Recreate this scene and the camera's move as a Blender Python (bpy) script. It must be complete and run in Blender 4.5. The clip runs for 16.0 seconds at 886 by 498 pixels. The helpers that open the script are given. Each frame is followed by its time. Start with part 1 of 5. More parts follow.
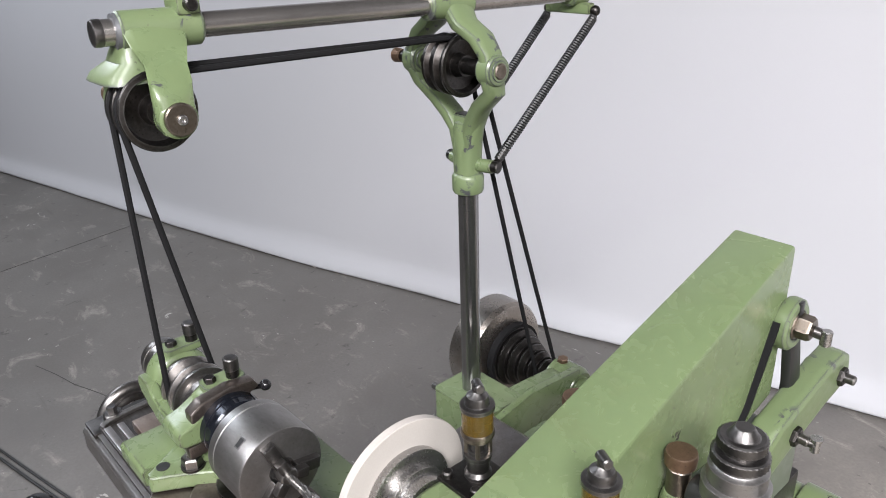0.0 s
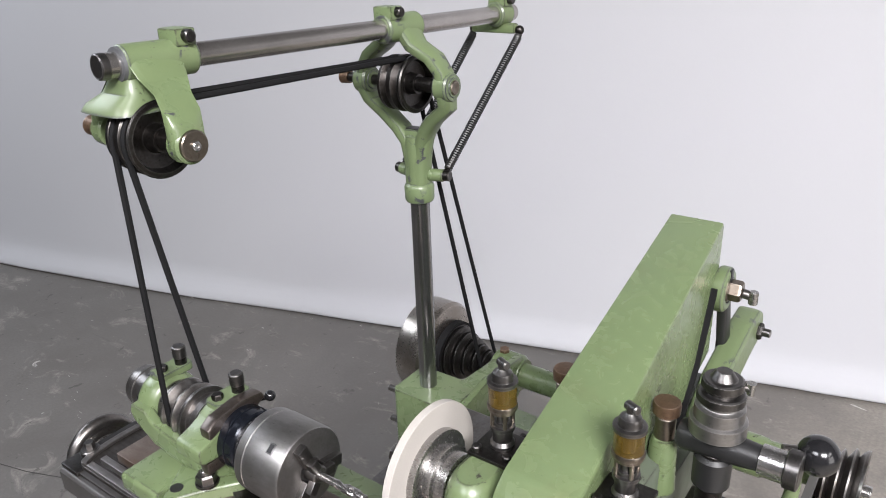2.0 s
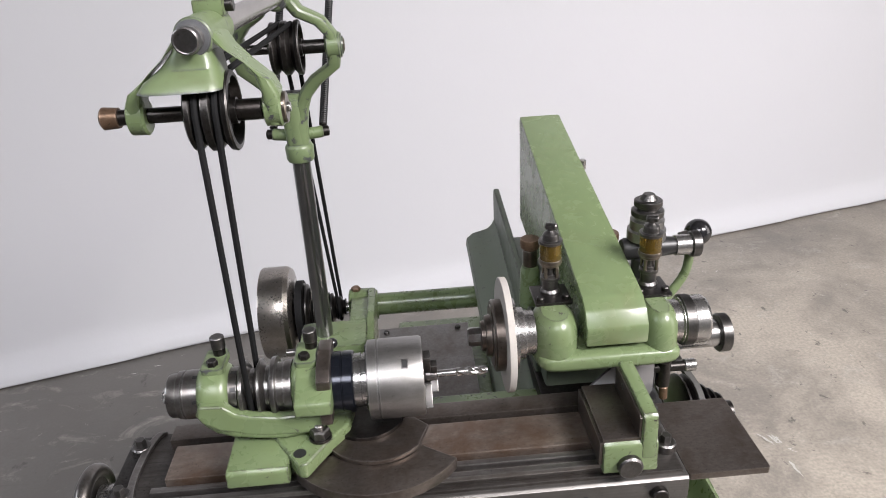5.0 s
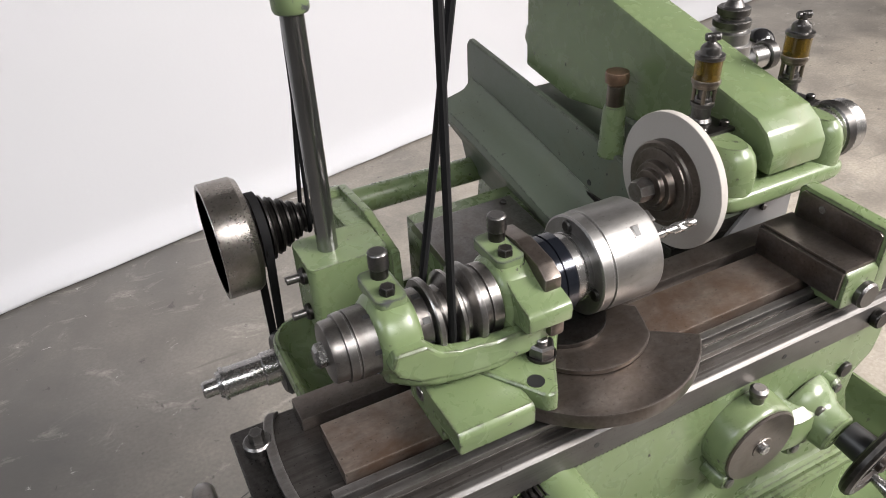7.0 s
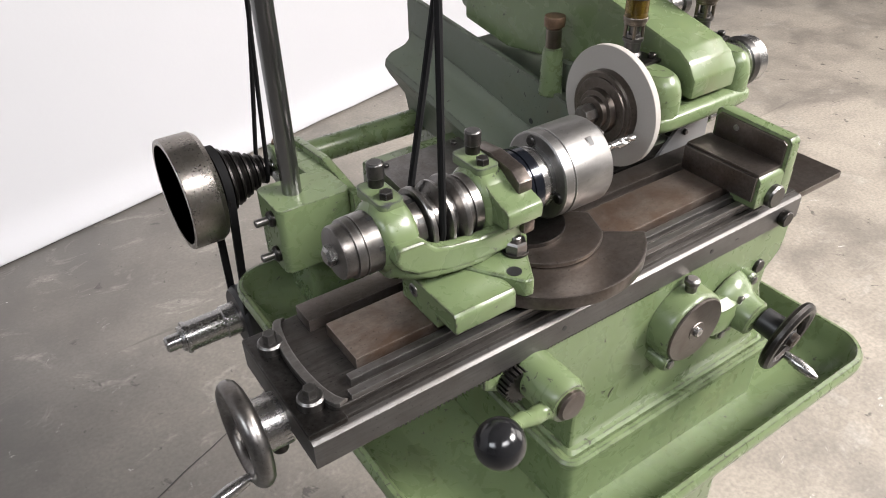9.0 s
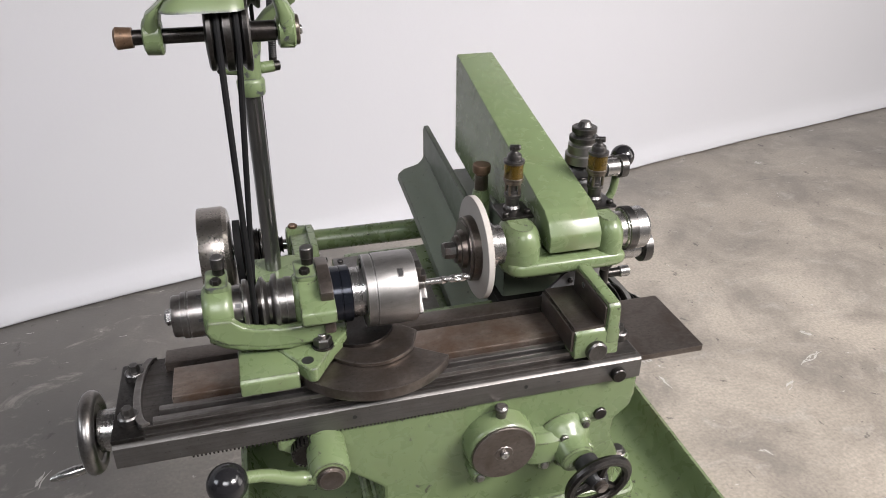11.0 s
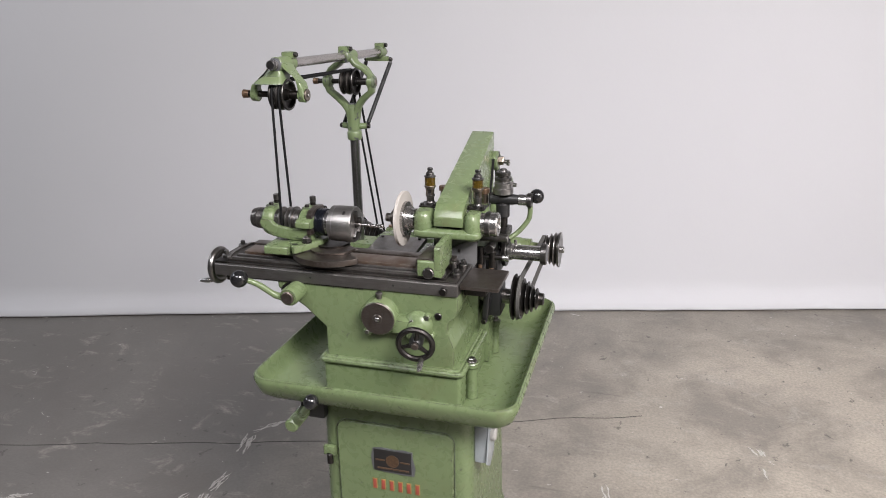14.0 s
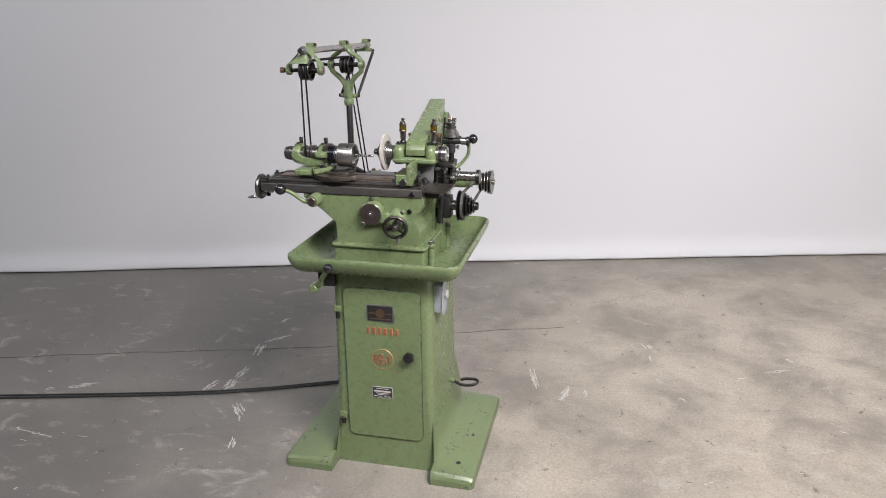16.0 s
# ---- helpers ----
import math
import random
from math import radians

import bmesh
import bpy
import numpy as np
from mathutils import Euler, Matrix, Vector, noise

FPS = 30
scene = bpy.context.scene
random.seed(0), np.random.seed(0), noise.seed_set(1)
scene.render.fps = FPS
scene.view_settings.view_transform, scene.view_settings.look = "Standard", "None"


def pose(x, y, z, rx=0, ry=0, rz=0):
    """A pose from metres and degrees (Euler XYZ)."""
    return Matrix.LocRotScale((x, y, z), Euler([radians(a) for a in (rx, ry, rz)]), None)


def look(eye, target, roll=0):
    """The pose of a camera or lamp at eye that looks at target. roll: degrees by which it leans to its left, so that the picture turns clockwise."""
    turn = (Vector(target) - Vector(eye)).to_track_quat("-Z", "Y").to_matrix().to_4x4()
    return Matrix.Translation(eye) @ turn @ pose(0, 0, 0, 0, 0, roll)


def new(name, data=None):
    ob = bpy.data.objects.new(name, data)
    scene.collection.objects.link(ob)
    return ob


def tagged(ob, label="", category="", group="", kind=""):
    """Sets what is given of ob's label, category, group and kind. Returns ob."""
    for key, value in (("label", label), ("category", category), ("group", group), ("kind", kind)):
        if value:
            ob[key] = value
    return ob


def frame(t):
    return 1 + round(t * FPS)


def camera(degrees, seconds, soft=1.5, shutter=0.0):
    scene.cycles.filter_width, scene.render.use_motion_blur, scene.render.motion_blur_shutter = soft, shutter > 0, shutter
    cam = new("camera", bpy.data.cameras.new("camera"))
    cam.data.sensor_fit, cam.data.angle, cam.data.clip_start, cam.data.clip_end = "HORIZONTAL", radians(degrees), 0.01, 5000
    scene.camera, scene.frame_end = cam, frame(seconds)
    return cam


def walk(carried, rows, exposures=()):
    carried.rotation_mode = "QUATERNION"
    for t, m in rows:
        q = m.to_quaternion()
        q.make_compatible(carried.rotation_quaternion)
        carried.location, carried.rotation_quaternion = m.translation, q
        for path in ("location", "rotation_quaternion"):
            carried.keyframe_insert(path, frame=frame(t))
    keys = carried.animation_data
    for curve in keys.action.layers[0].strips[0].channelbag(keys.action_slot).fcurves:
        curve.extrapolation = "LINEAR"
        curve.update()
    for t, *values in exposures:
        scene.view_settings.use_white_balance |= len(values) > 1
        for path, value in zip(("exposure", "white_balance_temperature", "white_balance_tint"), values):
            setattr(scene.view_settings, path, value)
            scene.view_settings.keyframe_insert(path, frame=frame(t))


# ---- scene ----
cam = camera(61.8, 16.0, soft=0.95)
PATH = [
    (0, (0.359, -0.228, 1.557), (-1.018, 0.976, 0.748), -1.9),
    (0.5, (0.325, -0.264, 1.575), (-1.001, 1.023, 0.809), -1.4),
    (1, (0.306, -0.271, 1.585), (-0.952, 1.085, 0.823), -1.2),
    (1.5, (0.297, -0.29, 1.585), (-0.891, 1.122, 0.813), -1.3),
    (2, (0.311, -0.357, 1.574), (-0.788, 1.119, 0.792), -2.0),
    (2.5, (0.291, -0.453, 1.572), (-0.641, 1.13, 0.781), -2.6),
    (3, (0.193, -0.538, 1.579), (-0.487, 1.159, 0.766), -2.6),
    (3.5, (0.109, -0.613, 1.578), (-0.321, 1.162, 0.763), -2.2),
    (3.7, (0.081, -0.636, 1.582), (-0.247, 1.156, 0.758), -2.2),
    (6, (-0.237, -0.577, 1.541), (0.112, 1.156, 0.607), -4.1),
    (6.5, (-0.314, -0.461, 1.5), (0.22, 1.166, 0.468), -3.8),
    (7, (-0.433, -0.374, 1.468), (0.287, 1.122, 0.353), -2.9),
    (7.5, (-0.492, -0.364, 1.464), (0.366, 1.02, 0.302), -1.7),
    (8, (-0.526, -0.382, 1.463), (0.401, 0.939, 0.281), -0.8),
    (8.2, (-0.533, -0.387, 1.463), (0.407, 0.923, 0.279), -0.6),
    (10.5, (-0.389, -0.618, 1.532), (0.25, 0.977, 0.508), -1.1),
    (11, (-0.249, -0.685, 1.568), (0.215, 1.007, 0.607), 0.3),
    (11.5, (-0.096, -0.676, 1.552), (0.108, 1.101, 0.659), 0.1),
    (12, (0.056, -0.739, 1.575), (-0.037, 1.082, 0.754), -0.4),
    (12.5, (0.252, -0.868, 1.607), (-0.082, 0.958, 0.86), -0.9),
    (13, (0.348, -1.009, 1.61), (-0.125, 0.813, 0.933), -1.5),
    (13.5, (0.425, -1.235, 1.609), (-0.089, 0.586, 0.962), -1.3),
    (14, (0.515, -1.449, 1.615), (-0.013, 0.369, 0.971), -0.8),
    (14.5, (0.59, -1.677, 1.627), (0.06, 0.144, 0.993), -0.8),
    (15, (0.602, -1.925, 1.63), (0.098, -0.094, 1.003), -1.0),
    (15.5, (0.644, -2.148, 1.637), (0.184, -0.306, 1.007), -0.8),
    (16, (0.746, -2.342, 1.633), (0.314, -0.494, 1.0), -0.5),
]
EXPOSURES = [(0.0, 0.10, 6200, 12), (1.5, 0.02, 6200, 12), (2.5, 0.0, 6250, 12), (3.5, -0.14, 6300, 13), (6.0, -0.06, 6400, 12), (7.0, 0.06, 6500, 11), (8.2, 0.20, 6500, 11), (10.5, -0.08, 6450, 12), (12.0, -0.26, 6400, 13), (13.5, -0.27, 6400, 13), (16.0, -0.25, 6400, 12)]
walk(cam, [(t, look(eye, target, roll)) for t, eye, target, roll in PATH], EXPOSURES)

# ---- light ----
world = bpy.data.worlds.new("hall_air")
scene.world = world
world.use_nodes = True
world.node_tree.nodes["Background"].inputs[0].default_value = (0.80, 0.82, 0.88, 1)
world.node_tree.nodes["Background"].inputs[1].default_value = 0.02


def panel_lamp(name, eye, target, sx, sy, watts, colour=(1.0, 0.97, 0.93), spread=180):
    data = bpy.data.lights.new(name, "AREA")
    data.shape, data.size, data.size_y, data.energy, data.color = "RECTANGLE", sx, sy, watts, colour
    data.spread = radians(spread)
    ob = new(name, data)
    ob.matrix_world = look(eye, target)
    return ob


panel_lamp("unseen_lamp", (2.3, -2.1, 3.6), (1.6, -0.6, 0.1), 1.6, 1.1, 450, (1.0, 0.96, 0.925))
# Added fill for the machine front, narrowed to keep off the backdrop.
panel_lamp("unseen_lamp", (-0.6, -2.7, 3.7), (-0.15, 0.05, 0.9), 2.0, 1.0, 12, (0.98, 0.97, 0.98), 54)
# Added to lift the left end of the backdrop.
panel_lamp("unseen_lamp", (-4.6, -0.7, 3.7), (-2.8, 1.6, 1.0), 2.6, 1.2, 100, (0.90, 0.95, 1.0))
# Unseen lamp assumed over the right; gives glare on the table steel.
panel_lamp("unseen_lamp", (5.0, -0.8, 4.3), (4.2, -1.0, 0.0), 2.6, 1.5, 95, (1.0, 0.96, 0.92))
# Added fill from the right; no gate stands there in the hall wall.
panel_lamp("right_fill", (7.6, -1.6, 2.1), (1.0, -0.2, 0.3), 3.6, 4.0, 210, (1.0, 0.95, 0.90))
# Added narrow beam for the bright band right of centre on the backdrop.
panel_lamp("unseen_lamp", (3.3, -1.9, 3.5), (1.3, 2.55, 0.6), 1.2, 1.0, 11, (1.0, 0.95, 0.94), 64)


# ---- materials ----
def node_mat(name):
    m = bpy.data.materials.new(name)
    m.use_nodes = True
    t = m.node_tree
    return m, t, t.nodes["Principled BSDF"]


def noise_node(t, scale, detail=4.0, rough=0.55, stretch=None, distort=0.0):
    tc = t.nodes.new("ShaderNodeTexCoord")
    n = t.nodes.new("ShaderNodeTexNoise")
    n.inputs["Scale"].default_value, n.inputs["Detail"].default_value = scale, detail
    n.inputs["Roughness"].default_value, n.inputs["Distortion"].default_value = rough, distort
    if stretch:
        mp = t.nodes.new("ShaderNodeMapping")
        mp.inputs["Scale"].default_value = stretch
        t.links.new(tc.outputs["Object"], mp.inputs[0])
        t.links.new(mp.outputs[0], n.inputs[0])
    else:
        t.links.new(tc.outputs["Object"], n.inputs[0])
    return n.outputs["Fac"]


def ramp_node(t, fac, stops):
    r = t.nodes.new("ShaderNodeValToRGB")
    els = r.color_ramp.elements
    while len(els) < len(stops):
        els.new(0.5)
    for e, (p, c) in zip(els, stops):
        e.position = p
        e.color = (c, c, c, 1) if isinstance(c, (int, float)) else (*c, 1)
    t.links.new(fac, r.inputs[0])
    return r.outputs[0]


def mixed(t, fac, a, b, mode="MIX"):
    m = t.nodes.new("ShaderNodeMix")
    m.data_type, m.blend_type = "RGBA", mode
    for i, v in ((0, fac), (6, a), (7, b)):
        if isinstance(v, (int, float)):
            m.inputs[i].default_value = v
        elif isinstance(v, tuple):
            m.inputs[i].default_value = (*v, 1)
        else:
            t.links.new(v, m.inputs[i])
    return m.outputs[2]


def bumped(t, b, height, strength=0.3, dist=0.001):
    n = t.nodes.new("ShaderNodeBump")
    n.inputs["Strength"].default_value, n.inputs["Distance"].default_value = strength, dist
    t.links.new(height, n.inputs["Height"])
    t.links.new(n.outputs[0], b.inputs["Normal"])


def edge_fac(t, radius):
    """How near a sharp edge a place lies: 0 on flat stretches, up to 1 on the edge."""
    bv = t.nodes.new("ShaderNodeBevel")
    bv.samples = 4
    bv.inputs["Radius"].default_value = radius
    ge = t.nodes.new("ShaderNodeNewGeometry")
    dot = t.nodes.new("ShaderNodeVectorMath")
    dot.operation = "DOT_PRODUCT"
    t.links.new(bv.outputs[0], dot.inputs[0])
    t.links.new(ge.outputs["Normal"], dot.inputs[1])
    return ramp_node(t, dot.outputs["Value"], [(0.93, 1.0), (0.997, 0.0)])


def paint(name, base, chip=(0.024, 0.021, 0.018), amount=0.338, rough=0.24, spot=95, wear=0.55):
    """Old brushed enamel: chips down to dark primer, pin holes, oil grime and worn edges."""
    m, t, b = node_mat(name)
    big = noise_node(t, 8, 5)
    fine = noise_node(t, 260, 3)
    brush = noise_node(t, 46, 5, 0.6, distort=0.6)
    col = mixed(t, big, tuple(c * 0.87 for c in base), tuple(min(1, c * 1.09) for c in base))
    col = mixed(t, ramp_node(t, brush, [(0.40, 0.0), (0.75, 0.22)]), col, (base[0] * 1.18, base[1] * 1.10, base[2] * 0.95))
    col = mixed(t, ramp_node(t, fine, [(0.35, 0.0), (0.75, 0.16)]), col, tuple(c * 0.72 for c in base))
    grime = ramp_node(t, noise_node(t, 17, 7, 0.7, distort=0.4), [(0.55, 0.0), (0.78, 0.45)])
    col = mixed(t, grime, col, (0.082, 0.086, 0.042))
    smear = ramp_node(t, noise_node(t, 5, 6, 0.65, (1, 1, 0.35), 0.8), [(0.58, 0.0), (0.74, 0.34)])
    col = mixed(t, smear, col, (0.105, 0.075, 0.036))
    spots = noise_node(t, spot, 5, 0.62, distort=0.5)
    where = noise_node(t, 13, 4)
    a = ramp_node(t, spots, [(1.0 - amount - 0.012, 0.0), (1.0 - amount, 1.0)])
    w = ramp_node(t, where, [(0.50, 0.0), (0.56, 1.0)])
    both = mixed(t, 1.0, a, w, "MULTIPLY")
    col = mixed(t, both, col, chip)
    pits = ramp_node(t, noise_node(t, 300, 2, 0.5, distort=0.3), [(0.690, 0.0), (0.712, 0.9)])
    pits = mixed(t, 1.0, pits, ramp_node(t, noise_node(t, 21, 4), [(0.54, 0.0), (0.64, 1.0)]), "MULTIPLY")
    col = mixed(t, pits, col, (0.02, 0.02, 0.016))
    edge = mixed(t, 1.0, edge_fac(t, 0.0034), ramp_node(t, noise_node(t, 70, 5, 0.65), [(1.0 - wear - 0.02, 0.0), (1.0 - wear + 0.06, 1.0)]), "MULTIPLY")
    col = mixed(t, edge, col, chip)
    t.links.new(col, b.inputs["Base Color"])
    r = mixed(t, brush, (rough - 0.10,) * 3, (rough + 0.20,) * 3)
    t.links.new(r, b.inputs["Roughness"])
    bumped(t, b, mixed(t, 0.45, brush, fine), 0.11, 0.0010)
    return m


def metal(name, base, rough=0.3, stain=None, stain_amount=0.5, streak=(1, 1, 1), metallic=0.95, grain=300, relief=0.16, mottle=1.0):
    """Old machine steel: fine tool marks, dark pin holes, oil and rust stains, bright rubbed edges."""
    m, t, b = node_mat(name)
    fine = noise_node(t, grain, 4, 0.65, streak)
    big = noise_node(t, 24, 7, 0.68, distort=0.3)
    mid = noise_node(t, 95, 5, 0.65, tuple(0.4 + 0.6 * c for c in streak))
    col = mixed(t, ramp_node(t, fine, [(0.3, 0.0), (0.7, 1.0)]), tuple(c * (1 - 0.32 * mottle) for c in base), tuple(min(1, c * (1 + 0.28 * mottle)) for c in base))
    col = mixed(t, ramp_node(t, mid, [(0.45, 0.0), (0.70, 0.45 * mottle)]), col, tuple(c * 0.5 for c in base))
    if stain:
        s = ramp_node(t, big, [(0.44, 0.0), (0.66, stain_amount)])
        col = mixed(t, s, col, stain)
    pits = ramp_node(t, noise_node(t, 420, 2, 0.5), [(0.67, 0.0), (0.70, 0.8 * mottle)])
    col = mixed(t, pits, col, tuple(c * 0.25 for c in base))
    rub = mixed(t, 1.0, edge_fac(t, 0.0022), ramp_node(t, mid, [(0.40, 0.2), (0.60, 0.8)]), "MULTIPLY")
    col = mixed(t, rub, col, tuple(min(0.6, c * 1.35 + 0.06) for c in base))
    t.links.new(col, b.inputs["Base Color"])
    b.inputs["Metallic"].default_value = metallic
    r = mixed(t, mixed(t, 0.5, big, fine), (max(0.05, rough - 0.06 - 0.08 * mottle),) * 3, (rough + 0.06 + 0.12 * mottle,) * 3)
    t.links.new(r, b.inputs["Roughness"])
    bumped(t, b, mixed(t, 0.4, fine, mid), relief, 0.0007)
    return m


def plain(name, base, rough=0.5, metallic=0.0, vary=0.15, grain=120):
    m, t, b = node_mat(name)
    n = noise_node(t, grain, 4)
    t.links.new(mixed(t, n, tuple(c * (1 - vary) for c in base), tuple(min(1, c * (1 + vary)) for c in base)), b.inputs["Base Color"])
    b.inputs["Roughness"].default_value, b.inputs["Metallic"].default_value = rough, metallic
    bumped(t, b, n, 0.1, 0.0008)
    return m


GREEN = paint("green_machine_paint", (0.112, 0.150, 0.072))
GREEN_CLEAN = paint("green_guard_paint", (0.112, 0.150, 0.072), amount=0.315, rough=0.21, wear=0.30)
GREEN_DARK = paint("green_sheet_paint", (0.091, 0.108, 0.081), amount=0.34, rough=0.42)
GREEN_CALM = paint("green_bracket_paint", (0.110, 0.147, 0.071), chip=(0.044, 0.046, 0.048), amount=0.375, spot=70, wear=0.08)
GREEN_WORN = paint("worn_green_paint", (0.110, 0.146, 0.071), chip=(0.044, 0.046, 0.048), amount=0.398, rough=0.32, spot=60, wear=0.72)
STEEL = metal("bright_turned_steel", (0.37, 0.362, 0.356), 0.26, (0.24, 0.225, 0.21), 0.45, (0.6, 1, 1), relief=0.015, mottle=0.3)
CHUCK = metal("satin_chuck_steel", (0.270, 0.263, 0.258), 0.37, (0.17, 0.16, 0.15), 0.5, (0.3, 1, 1), relief=0.012, mottle=0.3)
STEEL_GREY = metal("grey_tool_steel", (0.200, 0.193, 0.188), 0.30, (0.105, 0.085, 0.070), 0.6, relief=0.025, mottle=0.6)
STEEL_DARK = metal("oiled_dark_steel", (0.050, 0.047, 0.045), 0.34, (0.026, 0.020, 0.017), 0.7)
TABLE = metal("worn_table_steel", (0.205, 0.196, 0.190), 0.34, (0.105, 0.088, 0.078), 0.6, (0.05, 1, 1), 0.9, 300, 0.04, 0.6)
TABLE_BROWN = metal("brown_stained_steel", (0.128, 0.110, 0.099), 0.30, (0.070, 0.052, 0.041), 0.7, (0.6, 1, 1), 0.85, 300, 0.03, 0.6)
RUSTY = metal("rusty_slab_steel", (0.150, 0.122, 0.104), 0.36, (0.092, 0.058, 0.040), 0.9, (0.5, 1, 1), 0.65, 200, 0.10, 0.8)
COLUMN = plain("polished_column_steel", (0.23, 0.228, 0.226), 0.22, 0.95, 0.25, 16)
TUBE = plain("scuffed_tube_steel", (0.41, 0.39, 0.375), 0.27, 0.95, 0.22, 26)
SLIDE = metal("dull_slide_steel", (0.132, 0.126, 0.122), 0.46, (0.095, 0.085, 0.078), 0.6, (0.05, 1, 1), 0.85, 300, 0.03, 0.6)
FLANGE = metal("brown_flange_steel", (0.125, 0.106, 0.092), 0.34, (0.060, 0.046, 0.037), 0.7, relief=0.02, mottle=0.6)
GUN = metal("dull_knurled_steel", (0.118, 0.113, 0.110), 0.33, (0.055, 0.050, 0.046), 0.5, relief=0.02, mottle=0.5)
# Darker table steel: groove shade and shadow under the workhead put in the colour.
TABLE_SHADED = metal("shaded_table_steel", (0.078, 0.072, 0.068), 0.40, (0.036, 0.029, 0.025), 0.7, (0.05, 1, 1), 0.85)
BRONZE = metal("brown_bronze", (0.170, 0.145, 0.118), 0.30, (0.085, 0.065, 0.048), 0.6, relief=0.02, mottle=0.6)
BLACK = plain("black_plastic", (0.010, 0.010, 0.011), 0.16)
BLACK_PAINT = plain("black_enamel", (0.011, 0.011, 0.0115), 0.42)
BLUED = plain("blued_black_steel", (0.013, 0.015, 0.021), 0.16, 0.6)
RUBBER = plain("black_belt_rubber", (0.006, 0.006, 0.0065), 0.75)
RUBBER.node_tree.nodes["Principled BSDF"].inputs["Specular IOR Level"].default_value = 0.15
SCUFF = plain("scuffed_bare_metal", (0.095, 0.098, 0.104), 0.45, 0.3, 0.4, 60)
CORD = plain("grey_belt_canvas", (0.060, 0.058, 0.055), 0.8)
ABRASIVE = plain("white_abrasive", (0.335, 0.312, 0.288), 0.95, 0, 0.08, 700)
COPPER = metal("brown_copper_cap", (0.155, 0.098, 0.062), 0.40, (0.085, 0.050, 0.030), 0.6, metallic=0.7)
RUST = plain("rusty_bore", (0.075, 0.036, 0.026), 0.7)
RED = plain("red_lettering", (0.24, 0.052, 0.032), 0.5)
GOLD = plain("gold_rim", (0.33, 0.22, 0.085), 0.4, 0.4)
PLATE_BLACK = plain("black_name_plate", (0.014, 0.013, 0.013), 0.35)
PLATE_GREY = plain("grey_plate_print", (0.35, 0.34, 0.33), 0.45)
CLEAR = plain("clear_grey_plastic", (0.25, 0.275, 0.29), 0.25, 0, 0.35, 30)
CABLE = plain("black_cable", (0.015, 0.015, 0.015), 0.5)


def amber():
    m, t, b = node_mat("amber_oil_glass")
    b.inputs["Base Color"].default_value = (0.17, 0.105, 0.014, 1)
    b.inputs["Roughness"].default_value = 0.08
    b.inputs["Transmission Weight"].default_value = 0.75
    b.inputs["IOR"].default_value = 1.45
    return m


AMBER = amber()


def concrete():
    m, t, b = node_mat("stained_concrete")
    big = noise_node(t, 0.55, 7, 0.62, distort=0.5)
    mid = noise_node(t, 2.6, 9, 0.68, distort=0.3)
    fine = noise_node(t, 95, 4)
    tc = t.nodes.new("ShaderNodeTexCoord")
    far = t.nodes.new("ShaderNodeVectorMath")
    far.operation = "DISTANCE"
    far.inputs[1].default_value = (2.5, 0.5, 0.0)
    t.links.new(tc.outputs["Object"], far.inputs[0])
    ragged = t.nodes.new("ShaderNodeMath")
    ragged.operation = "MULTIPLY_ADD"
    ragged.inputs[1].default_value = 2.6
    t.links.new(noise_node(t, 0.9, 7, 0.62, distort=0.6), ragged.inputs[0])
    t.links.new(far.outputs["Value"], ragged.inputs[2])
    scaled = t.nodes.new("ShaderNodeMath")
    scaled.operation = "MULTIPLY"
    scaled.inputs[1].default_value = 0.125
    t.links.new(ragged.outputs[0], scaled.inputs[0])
    # a broad paler, warmer patch with ragged edges around (2.5, 0.5), on the grey
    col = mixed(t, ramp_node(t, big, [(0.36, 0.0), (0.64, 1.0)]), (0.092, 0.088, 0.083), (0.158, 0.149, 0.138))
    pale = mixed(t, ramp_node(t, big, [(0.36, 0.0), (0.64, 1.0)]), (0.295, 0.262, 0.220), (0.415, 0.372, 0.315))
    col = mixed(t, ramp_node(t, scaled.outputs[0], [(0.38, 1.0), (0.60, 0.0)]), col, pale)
    col = mixed(t, ramp_node(t, mid, [(0.38, 0.58), (0.57, 0.0)]), col, (0.098, 0.089, 0.080))
    col = mixed(t, ramp_node(t, noise_node(t, 5.5, 9, 0.7, (1, 1.6, 1), 0.8), [(0.56, 0.0), (0.70, 0.55)]), col, (0.40, 0.375, 0.335))
    col = mixed(t, ramp_node(t, noise_node(t, 7.0, 8, 0.72, distort=2.2), [(0.665, 0.0), (0.70, 0.75)]), col, (0.58, 0.56, 0.53))
    col = mixed(t, ramp_node(t, noise_node(t, 11, 6, 0.6, (1.0, 3.2, 1), 1.0), [(0.70, 0.0), (0.72, 0.8)]), col, (0.56, 0.54, 0.51))
    col = mixed(t, ramp_node(t, noise_node(t, 14, 5, 0.65, (1.3, 1, 1), 0.4), [(0.31, 0.8), (0.36, 0.0)]), col, (0.055, 0.05, 0.046))
    col = mixed(t, ramp_node(t, noise_node(t, 2.2, 6, 0.6, (0.45, 5.0, 1), 0.3), [(0.66, 0.0), (0.70, 0.5)]), col, (0.085, 0.078, 0.07))
    col = mixed(t, ramp_node(t, fine, [(0.35, 0.0), (0.75, 0.5)]), col, (0.10, 0.092, 0.084))
    t.links.new(col, b.inputs["Base Color"])
    r = mixed(t, mid, (0.34,) * 3, (0.66,) * 3)
    t.links.new(r, b.inputs["Roughness"])
    bumped(t, b, mixed(t, 0.5, fine, mid), 0.22, 0.003)
    return m


